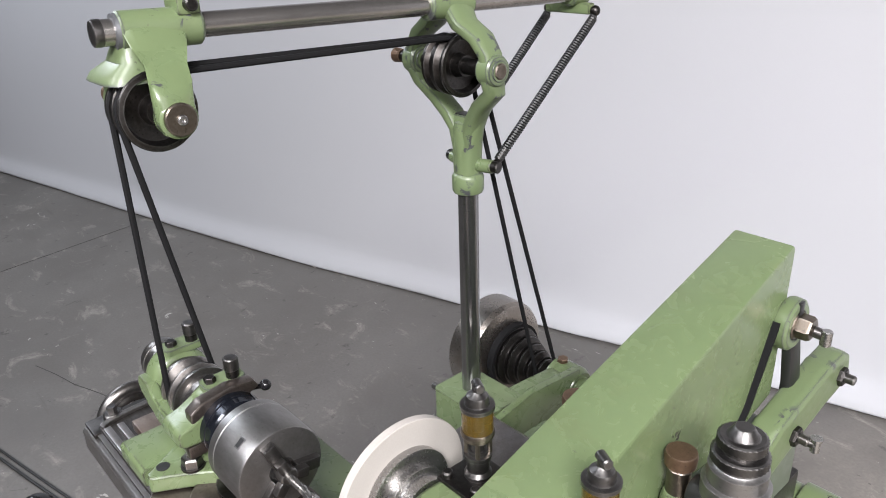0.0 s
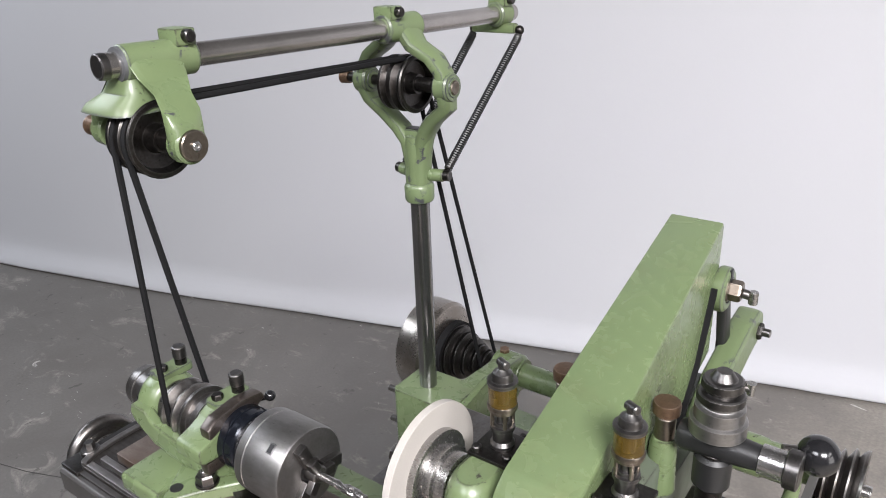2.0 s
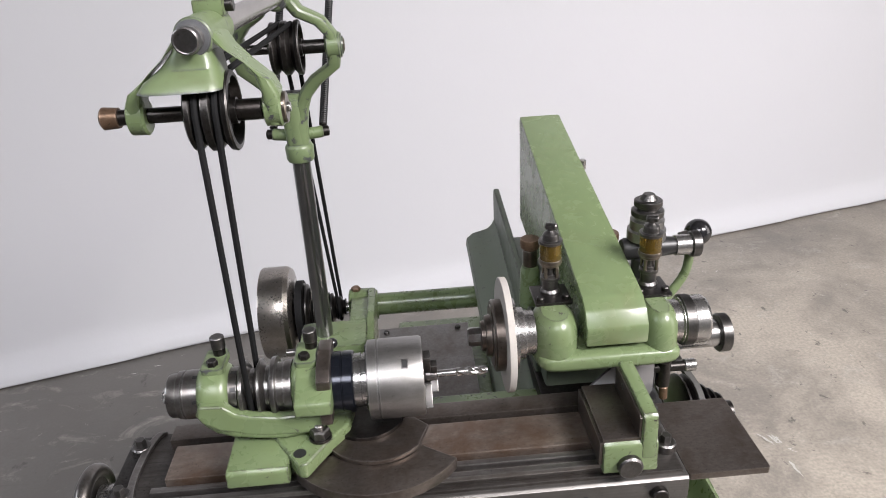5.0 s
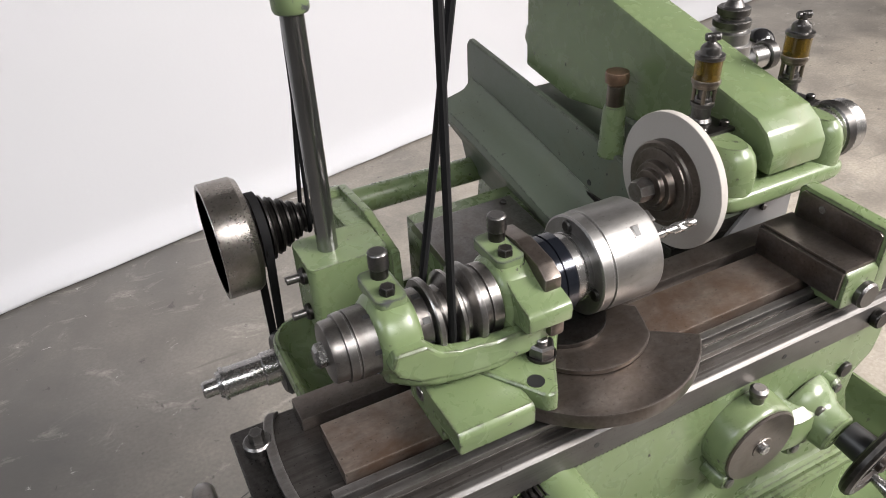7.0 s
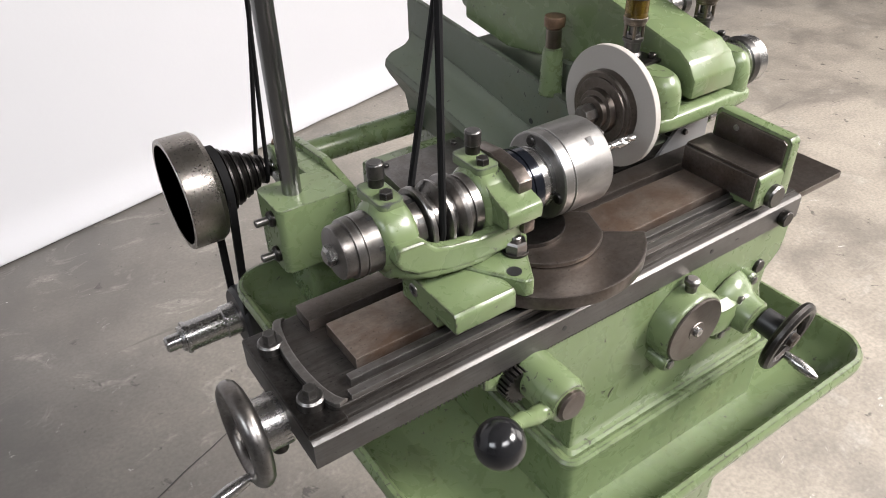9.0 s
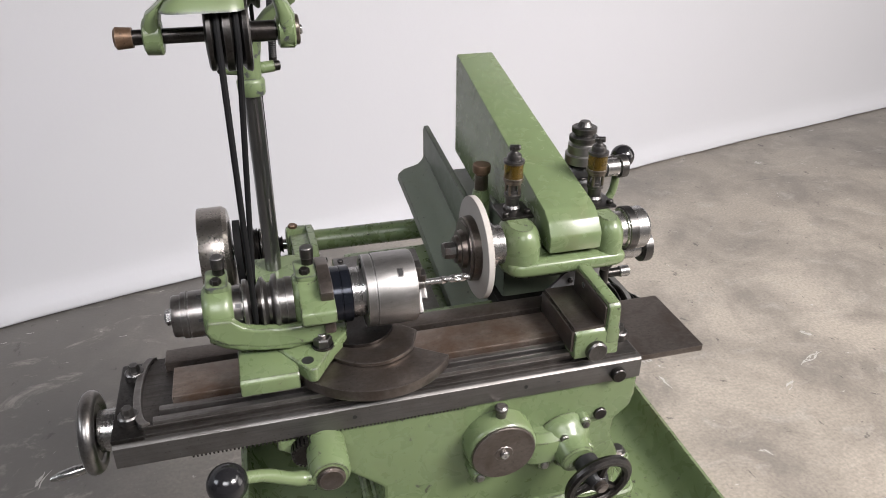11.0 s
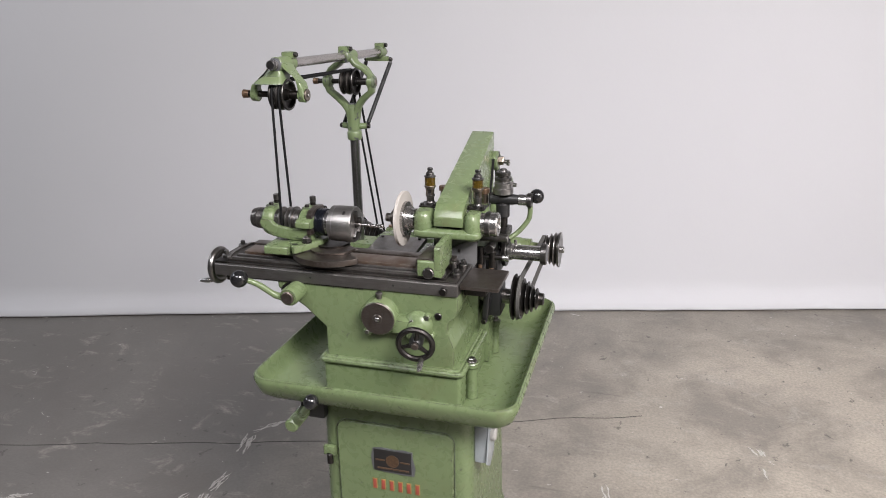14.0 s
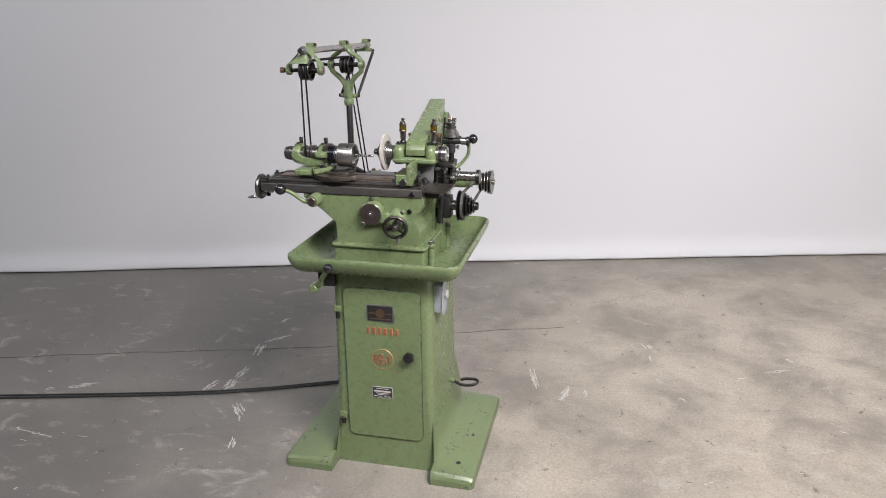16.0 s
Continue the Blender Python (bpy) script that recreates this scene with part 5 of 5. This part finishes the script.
def oil_cup(x, y, z, parent):
    """A drip feed oiler whose glass barrel stands on a steel foot."""
    o = part("oiler_foot", lathe([(0, 0.0105), (0.003, 0.0105), (0.006, 0.0085), (0.016, 0.0085), (0.017, 0.0105), (0.0205, 0.0105), (0.021, 0.0078), (0.024, 0.0076)], (x, y, z), Z, 20), GUN, parent)
    for k in range(4):
        a = radians(45 + 90 * k)
        part("sight_post", rod((x + 0.0085 * math.cos(a), y + 0.0085 * math.sin(a), z + 0.0205), (x + 0.0085 * math.cos(a), y + 0.0085 * math.sin(a), z + 0.0345), 0.0019, 0.0004, 10), BRONZE, o)
    part("sight_tube", rod((x, y, z + 0.0205), (x, y, z + 0.034), 0.0052), GUN, o)
    part("sight_ring", lathe([(0.0335, 0.0098), (0.0345, 0.0112), (0.0370, 0.0112), (0.0375, 0.0125), (0.0405, 0.0127), (0.0420, 0.0120)], (x, y, z), Z, 24), BRONZE, o)
    part("oil_glass", lathe([(0.0415, 0.0116), (0.0600, 0.0116)], (x, y, z), Z, 28), AMBER, o, "amber oil glass")
    part("oil_core", rod((x, y, z + 0.0415), (x, y, z + 0.060), 0.0030), BRONZE, o)
    part("oiler_cap", lathe([(0.0595, 0.0112), (0.0600, 0.0127), (0.0632, 0.0127), (0.0638, 0.0092), (0.0660, 0.0085), (0.0680, 0.0088), (0.0705, 0.0078), (0.0725, 0.0050), (0.0740, 0.0036), (0.080, 0.0034)], (x, y, z), Z, 24), GUN, o)
    part("oiler_toggle", rod((x - 0.0050, y + 0.0035, z + 0.0775), (x + 0.0062, y - 0.0030, z + 0.0785), 0.0036), GUN, o)


def wheel_head():
    w = thing("wheel_head", (0.09, 0.05, 1.05), "green grinding wheel head with white wheel", "grinding head")
    y, z = 0.042, 1.155

    for x, hx in ((0.0430, 0.0250), (0.1525, 0.0215)):
        part("housing", strap([(x, y, 1.1150, hx - 0.0130, 0.0200), (x, y, 1.1165, hx - 0.0075, 0.0265), (x, y, 1.1205, hx - 0.0030, 0.0310), (x, y, 1.1280, hx - 0.0005, 0.0340), (x, y, 1.1390, hx, 0.0352), (x, y, 1.1510, hx, 0.0355), (x, y, 1.1610, hx - 0.0010, 0.0345), (x, y, 1.1690, hx - 0.0032, 0.0320), (x, y, 1.1745, hx - 0.0068, 0.0285), (x, y, 1.1778, hx - 0.0110, 0.0240)], 40, 0.94), GREEN, w)
    bar = []
    for x, k in ((0.0225, 0.35), (0.0245, 0.62), (0.0290, 0.84), (0.0360, 0.96), (0.0500, 1.0), (0.1460, 1.0), (0.1590, 0.96), (0.1660, 0.84), (0.1705, 0.62), (0.1725, 0.35)):
        ring = []
        for i in range(32):
            a = 2 * math.pi * (i + 0.5) / 32
            u, v = math.cos(a), math.sin(a)
            ring.append((x, 0.0405 + 0.0355 * (0.5 + 0.5 * k) * abs(u) ** 0.6 * (1 if u > 0 else -1), 1.1300 + 0.0122 * k * abs(v) ** 0.6 * (1 if v > 0 else -1)))
        bar.append(ring)
    part("housing_bar", loft(bar), GREEN, w, "rounded cast bar joining both bearings")
    part("head_body", box(0.060, 0.145, 0.05, 0.22, 1.090, 1.135, 0.006), GREEN_DARK, w)
    for x in (0.045, 0.153):
        part("oiler_plate", box(x - 0.020, x + 0.020, 0.050, 0.092, 1.177, 1.181, 0.0015), STEEL_DARK, w)
        oil_cup(x, 0.074, 1.181, w)
        for dx, dy in ((-0.014, -0.016), (0.014, -0.014)):
            part("plate_screw", rod((x + dx, 0.072 + dy, 1.180), (x + dx, 0.072 + dy, 1.186), 0.0042), STEEL_DARK, w)
    part("grinding_wheel", lathe([(-0.0036, 0.0), (-0.0036, 0.0606), (-0.0031, 0.0612), (0.0031, 0.0612), (0.0036, 0.0606), (0.0036, 0.0)], WA, X, 72), ABRASIVE, w, "white abrasive grinding wheel")
    part("wheel_flange", lathe([(-0.0036, 0.0385), (-0.0125, 0.0385), (-0.0140, 0.0370), (-0.0140, 0.0330), (-0.0155, 0.0325), (-0.0160, 0.0230), (-0.0215, 0.0215), (-0.0220, 0.0170), (-0.0260, 0.0160), (-0.0265, 0.0120), (-0.028, 0.0)], WA, X, 48), FLANGE, w, "brown stepped steel wheel flange")
    part("spindle_nut", lathe([(-0.026, 0.0105), (-0.037, 0.0105), (-0.040, 0.0090), (-0.040, 0.0)], WA, X, 8), STEEL_GREY, w)
    part("wheel_flange", lathe([(0.0036, 0.0385), (0.010, 0.0385), (0.011, 0.036), (0.0115, 0.028), (0.019, 0.028), (0.020, 0.024), (0.030, 0.024)], WA, X, 48), STEEL, w, "bright steel wheel flange")
    part("adjusting_collar", lathe([(0.176, 0.023), (0.186, 0.023), (0.187, 0.0255), (0.188, 0.0255)], WA, X, 40), STEEL, w)
    part("knurled_ring", knurl_band(WA, X, 0.188, 0.200, 0.0268, 8, 72), GUN, w)
    part("end_ring", lathe([(0.200, 0.0262), (0.213, 0.0262), (0.216, 0.024), (0.216, 0.016), (0.213, 0.014)], WA, X, 40), STEEL, w)


wheel_head()


def guards():
    g = thing("belt_guard", (0.10, 0.2, 1.10), "green sloping sheet steel belt guard", "belt guard")
    side = [(0.0100, 1.1480), (0.0095, 1.168), (0.020, 1.184), (0.034, 1.194), (0.386, 1.291), (0.390, 1.286), (0.390, 1.135), (0.30, 1.120), (0.085, 1.1480)]
    b = prism(side, "x", 0.0, 1.0, 0)
    for v in b.verts:
        k = min(1, max(0, (v.co.y - 0.014) / 0.376))
        lo, hi = 0.0705 - 0.006 * k, 0.1355 - 0.015 * k
        v.co.x = hi if v.co.x > 0.5 else lo
    bevel_all(b, b.edges[:], 0.003, 2)
    part("guard_shell", b, GREEN_CLEAN, g)
    t = part("tension_pulley", lathe([(0, 0.019), (0.002, 0.0240), (0.005, 0.0250), (0.013, 0.0245), (0.0155, 0.0210), (0.0155, 0.0150), (0.0120, 0.0145)], (0.119, 0.388, 1.216), X, 28), GREEN_WORN, g, "worn green tension boss")
    part("boss_slot", box(0.1300, 0.1352, 0.3845, 0.3935, 1.226, 1.2395, 0.001), BLACK_PAINT, t, "dark slot in the boss")
    part("nut_washer", rod((0.130, 0.390, 1.216), (0.1345, 0.390, 1.216), 0.0138), BRONZE, t)
    part("pulley_nut", hexnut((0.134, 0.390, 1.216), X, 0.0118, 0.013), BRONZE, t, "brown hexagon nut")
    part("oil_spout", rod((0.146, 0.392, 1.214), (0.158, 0.394, 1.212), 0.0052), STEEL_GREY, t)
    part("oil_spout", rod((0.158, 0.392, 1.204), (0.158, 0.392, 1.219), 0.0050), STEEL, t)
    part("boss_link", strap([(0.128, 0.392, 1.205, 0.006, 0.010), (0.129, 0.398, 1.180, 0.006, 0.011), (0.130, 0.404, 1.150, 0.006, 0.012), (0.130, 0.404, 1.120, 0.006, 0.012)]), BLACK_PAINT, t)
    a = part("tension_arm", prism([(0.496, 1.130), (0.489, 1.151), (0.470, 1.161), (0.440, 1.158), (0.345, 1.136), (0.300, 1.108), (0.300, 1.075), (0.340, 1.082), (0.440, 1.108), (0.484, 1.114)], "x", 0.126, 0.153, 0.009, seg=4), GREEN_WORN, g, "worn green tension arm")
    for yy, zz in ((0.469, 1.134), (0.376, 1.112)):
        part("arm_nut", hexnut((0.149, yy, zz), X, 0.0100, 0.009), STEEL_DARK, a)
        part("arm_washer", rod((0.148, yy, zz), (0.1515, yy, zz), 0.0130), BRONZE, a)
        part("arm_stud", rod((0.157, yy, zz), (0.167, yy, zz), 0.0050), STEEL_GREY, a)
    part("oil_elbow", rod((0.160, 0.376, 1.112), (0.172, 0.378, 1.111), 0.0046), STEEL_GREY, a)
    part("oil_elbow", lathe([(0, 0.0042), (0.012, 0.0042), (0.0125, 0.0056), (0.0145, 0.0056)], (0.172, 0.378, 1.104), Z, 16), STEEL, a, "bright elbow oiler")
    part("belt_edge", sweep([(0.124, 0.365, 1.225), (0.124, 0.33, 1.15), (0.126, 0.28, 1.10)], 0, flat=(0.004, 0.0015, (1, 0, 0))), RUBBER, g)
    for x in (0.044, 0.142):
        part("filler_cap", lathe([(0, 0.0085), (0.003, 0.0085), (0.004, 0.0120), (0.012, 0.0125), (0.015, 0.0115), (0.016, 0.0)], (x, 0.190, 1.178), Z, 28), COPPER, g, "brown copper filler cap")
        part("filler_neck", rod((x, 0.190, 1.155), (x, 0.190, 1.179), 0.0092), BRONZE, g)
        part("filler_boss", lathe([(0, 0.014), (0.05, 0.012), (0.056, 0.0105), (0.058, 0.008)], (x, 0.190, 1.10), Z, 24), GREEN, g)
    s = thing("splash_guard", (0.02, 0.35, 0.99), "dark green folded sheet metal splash guard", "splash guard")
    part("upper_sheet", prism([(0.500, 1.136), (0.493, 1.145), (0.478, 1.143), (0.215, 1.112), (0.12, 1.095), (0.12, 1.02), (0.500, 1.055)], "x", 0.0385, 0.0475, 0.0030, seg=3), GREEN_DARK, s)
    fold = []
    for yy, zo in ((0.490, 0.0), (0.40, -0.012), (0.30, -0.030), (0.20, -0.05), (0.12, -0.066), (0.080, -0.074)):
        c = [(0.046, 1.094), (0.038, 1.093), (0.034, 1.084), (0.027, 1.077), (0.016, 1.0735), (0.002, 1.070), (-0.008, 1.062), (-0.010, 1.052), (-0.004, 1.040), (0.022, 1.000), (0.030, 0.96), (0.036, 0.96), (0.030, 1.000), (0.002, 1.042), (-0.003, 1.052), (-0.001, 1.058), (0.006, 1.063), (0.020, 1.065), (0.030, 1.064), (0.036, 1.064), (0.040, 1.064), (0.046, 1.063)]
        fold.append([(x, yy, z + zo) for x, z in c])
    part("lower_fold", loft(fold), GREEN_DARK, s)
    part("sheet_rivet", rod((0.040, 0.215, 1.055), (0.038, 0.215, 1.055), 0.004), BLACK_PAINT, s)
    c = thing("way_cover", (-0.08, 0.18, 1.01), "bare grey steel way cover plate", "cover plate")
    part("cover_sheet", prism([(0.050, 1.004), (0.050, 1.008), (0.110, 1.016), (0.275, 1.030), (0.285, 1.022), (0.285, 1.016), (0.110, 1.010)], "x", -0.155, -0.030, 0.0008), STEEL_GREY, c)
    for x in (-0.145, -0.045):
        part("cover_screw", rod((x, 0.265, 1.027), (x, 0.265, 1.032), 0.004), STEEL_DARK, c)
    k = thing("cross_slide", (0.08, 0.2, 0.98), "dark steel cross slide under the wheel head", "machine slide")
    part("slide_base", box(0.036, 0.150, 0.075, 0.42, 0.985, 1.045, 0.004), STEEL_DARK, k)
    part("slide_saddle", box(0.045, 0.150, 0.09, 0.40, 1.040, 1.100, 0.005), GREEN_DARK, k)
    part("front_shield", prism([(0.020, 1.005), (0.110, 1.095), (0.150, 1.112), (0.158, 1.108), (0.158, 1.06), (0.130, 1.005)], "y", 0.046, 0.050, 0.0008), ZINC, k, "grey sheet shield under the head")
    part("shield_screw", rod((0.118, 0.046, 1.085), (0.118, 0.042, 1.085), 0.0035), STEEL_DARK, k)


guards()


# ---- lift spindle and motor drive at the right end ----
def lift_post():
    p = thing("lift_spindle", (0.187, 0.185, 1.0), "micrometer lift spindle with knurled steel rings", "feed spindle")
    x, y = 0.187, 0.185
    part("post", rod((x, y, 1.02), (x, y, 1.165), 0.0115, 0.002), STEEL_DARK, p)
    part("post_sleeve", lathe([(0, 0.014), (0.003, 0.016), (0.030, 0.016), (0.033, 0.013)], (x, y, 1.128), Z, 28), BLACK_PAINT, p)
    part("tee_arm", lathe([(0, 0.012), (0.004, 0.014), (0.050, 0.0125), (0.066, 0.011)], (x - 0.030, y, 1.171), X, 28), BLACK_PAINT, p, "black cast tee arm")
    part("arm_collar", lathe([(0, 0.0110), (0.001, 0.0130), (0.020, 0.0130), (0.021, 0.011)], (x + 0.036, y, 1.171), X, 28), STEEL, p)
    part("knurled_knob", knurl_band((x + 0.056, y, 1.171), X, 0, 0.012, 0.0155, 8, 56), GUN, p)
    part("wide_ring", lathe([(0, 0.021), (0.001, 0.0235), (0.013, 0.0235), (0.014, 0.022), (0.0145, 0.0205), (0.026, 0.0205), (0.027, 0.0175), (0.028, 0.0165), (0.033, 0.0165)], (x, y, 1.184), Z, 40), CHUCK, p, "grey graduated ring")
    part("knurled_ring", knurl_band((x, y, 1.2145), Z, 0, 0.0085, 0.0188, 7, 60), GUN, p)
    part("neck", rod((x, y, 1.222), (x, y, 1.228), 0.013), GUN, p)
    part("knurled_ring", knurl_band((x, y, 1.2265), Z, 0, 0.0090, 0.0160, 7, 56), GUN, p)
    part("tip", lathe([(0, 0.0125), (0.001, 0.0105), (0.0068, 0.0070), (0.0075, 0.0062), (0.0075, 0.0)], (x, y, 1.235), Z, 24), GUN, p)
    l = part("clamp_lever", sweep(smooth_path([(0.248, 0.195, 1.170), (0.249, 0.198, 1.138), (0.243, 0.199, 1.116), (0.222, 0.194, 1.090), (0.203, 0.182, 1.076)], 5), 0.0060, 12), GREEN, p, "green bent clamp lever")
    part("lever_ball", ball((0.262, 0.208, 1.1755), 0.0170, 28), BLACK, l, "glossy black ball knob")
    part("lever_neck", rod((0.236, 0.20, 1.174), (0.256, 0.207, 1.175), 0.0065), STEEL_GREY, l)
    part("swivel_block", box(x - 0.020, x + 0.020, y - 0.050, y + 0.020, 1.085, 1.105, 0.005), STEEL_DARK, p)
    t = thing("measuring_tube", (0.25, 0.145, 1.03), "bright steel tube with a knurled end cap", "spindle tube")
    part("barrel", lathe([(0, 0.0200), (0.010, 0.0200), (0.011, 0.0175), (0.080, 0.0175)], (0.205, 0.166, 1.050), X, 40), STEEL, t)
    part("knurled_cap", knurl_band((0.282, 0.166, 1.050), X, 0, 0.014, 0.0240, 8, 72), GUN, t)
    part("toothed_disc", knurl_band((0.194, 0.166, 1.052), X, 0, 0.010, 0.036, 6, 80), STEEL_DARK, t)
    part("ring", lathe([(0, 0.023), (0.010, 0.023)], (0.186, 0.166, 1.050), X, 36), STEEL, t)
    part("stud", rod((0.222, 0.166, 1.066), (0.222, 0.166, 1.080), 0.0035), STEEL, t)
    part("support", box(0.160, 0.190, 0.12, 0.205, 1.00, 1.062, 0.006), BLACK_PAINT, t)
    s = thing("stop_linkage", (0.18, 0.09, 1.03), "dark steel stop rods and clamps under the head", "linkage")
    part("cross_rod", rod((0.140, 0.085, 1.062), (0.215, 0.085, 1.062), 0.0062), STEEL_DARK, s)
    part("cross_rod", rod((0.150, 0.110, 1.100), (0.215, 0.110, 1.100), 0.010), STEEL_GREY, s)
    for xx, zz in ((0.158, 1.058), (0.184, 1.052)):
        part("clamp_body", rod((xx, 0.085, zz - 0.016), (xx, 0.085, zz + 0.026), 0.0085, 0.002), STEEL_DARK, s)
        part("clamp_tip", rod((xx, 0.078, zz - 0.030), (xx, 0.080, zz - 0.014), 0.005), COPPER, s)
    part("rod_end", rod((0.208, 0.085, 1.062), (0.222, 0.085, 1.062), 0.0075), STEEL, s)
    part("clamp_head", rod((0.180, 0.070, 1.085), (0.180, 0.098, 1.085), 0.010), STEEL_DARK, s)


lift_post()


def motor_drive():
    m = thing("motor_drive", (0.25, 0.133, 0.85), "stepped cone pulley on a black motor bearing", "motor drive")
    y, z = 0.128, 0.953
    prof = [(0.0, 0.020), (0.0, 0.050), (0.002, 0.054), (0.004, 0.054), (0.008, 0.045), (0.012, 0.052), (0.014, 0.053)]
    for k in range(4):
        h, r = 0.022 + 0.0105 * k, 0.045 - 0.0065 * k
        prof += [(h - 0.003, r - 0.008), (h, r), (h + 0.002, r), (h + 0.006, r - 0.010)]
    prof += [(0.064, 0.014), (0.070, 0.014), (0.071, 0.012), (0.071, 0.0)]
    part("cone_pulley", lathe(prof, (0.226, y, z), X, 56), STEEL_DARK, m, "grooved dark steel cone pulley")
    part("bearing_block", box(0.158, 0.202, y - 0.026, y + 0.035, z - 0.045, z + 0.034, 0.01), BLACK_PAINT, m)
    part("bearing_neck", rod((0.145, y, z), (0.228, y, z), 0.0175, 0.003), STEEL_GREY, m)
    part("link_arm", strap([(0.176, y - 0.030, z + 0.060, 0.006, 0.008), (0.172, y - 0.034, z + 0.015, 0.008, 0.009), (0.168, y - 0.036, z - 0.030, 0.008, 0.009), (0.166, y - 0.034, z - 0.055, 0.006, 0.007)]), BLACK_PAINT, m, "black link arm")
    part("link_nut", hexnut((0.166, y - 0.044, z - 0.050), (0, -1, 0), 0.007, 0.006), STEEL_DARK, m)
    part("motor_stand", box(0.146, 0.170, y + 0.0, y + 0.05, 0.775, z - 0.03, 0.006), GREEN, m, "green stand bolted beside the bed")
    b = thing("v_belt", (0.24, 0.3, 0.9), "grey canvas belt between the two cone pulleys", "drive belt")
    cy, cz, ey, ez = 0.474, 0.959, y, z
    path = [(0.2435, ey + 0.048 * math.cos(radians(a)), ez + 0.048 * math.sin(radians(a))) for a in range(85, 276, 12)]
    path += [(0.2435, cy + 0.033 * math.cos(radians(a)), cz + 0.033 * math.sin(radians(a))) for a in range(-85, 86, 12)]
    part("belt_band", sweep(path, 0, flat=(0.0045, 0.003, (1, 0, 0)), closed=True), CORD, b)


motor_drive()


def cable():
    c = thing("power_cable", (-1.0, 0.2, 0), "black power cable lying on the concrete floor", "cable")
    for off, r in ((0.0, 0.0050), (0.022, 0.0042)):
        pts = [(-4.4, -0.75 + off, 0.006), (-3.2, -0.36 + off, 0.006), (-2.4, -0.13 + off, 0.006), (-1.81, 0.012 + off, 0.006), (-1.09, 0.195 + off * 0.9, 0.006), (-0.74, 0.308 + off * 0.8, 0.006), (-0.43, 0.440 + off * 0.8, 0.006), (-0.18, 0.54 + off, 0.006)]
        part("cable_sheath", sweep(smooth_path(pts, 8), r, 8), CABLE, c)


cable()
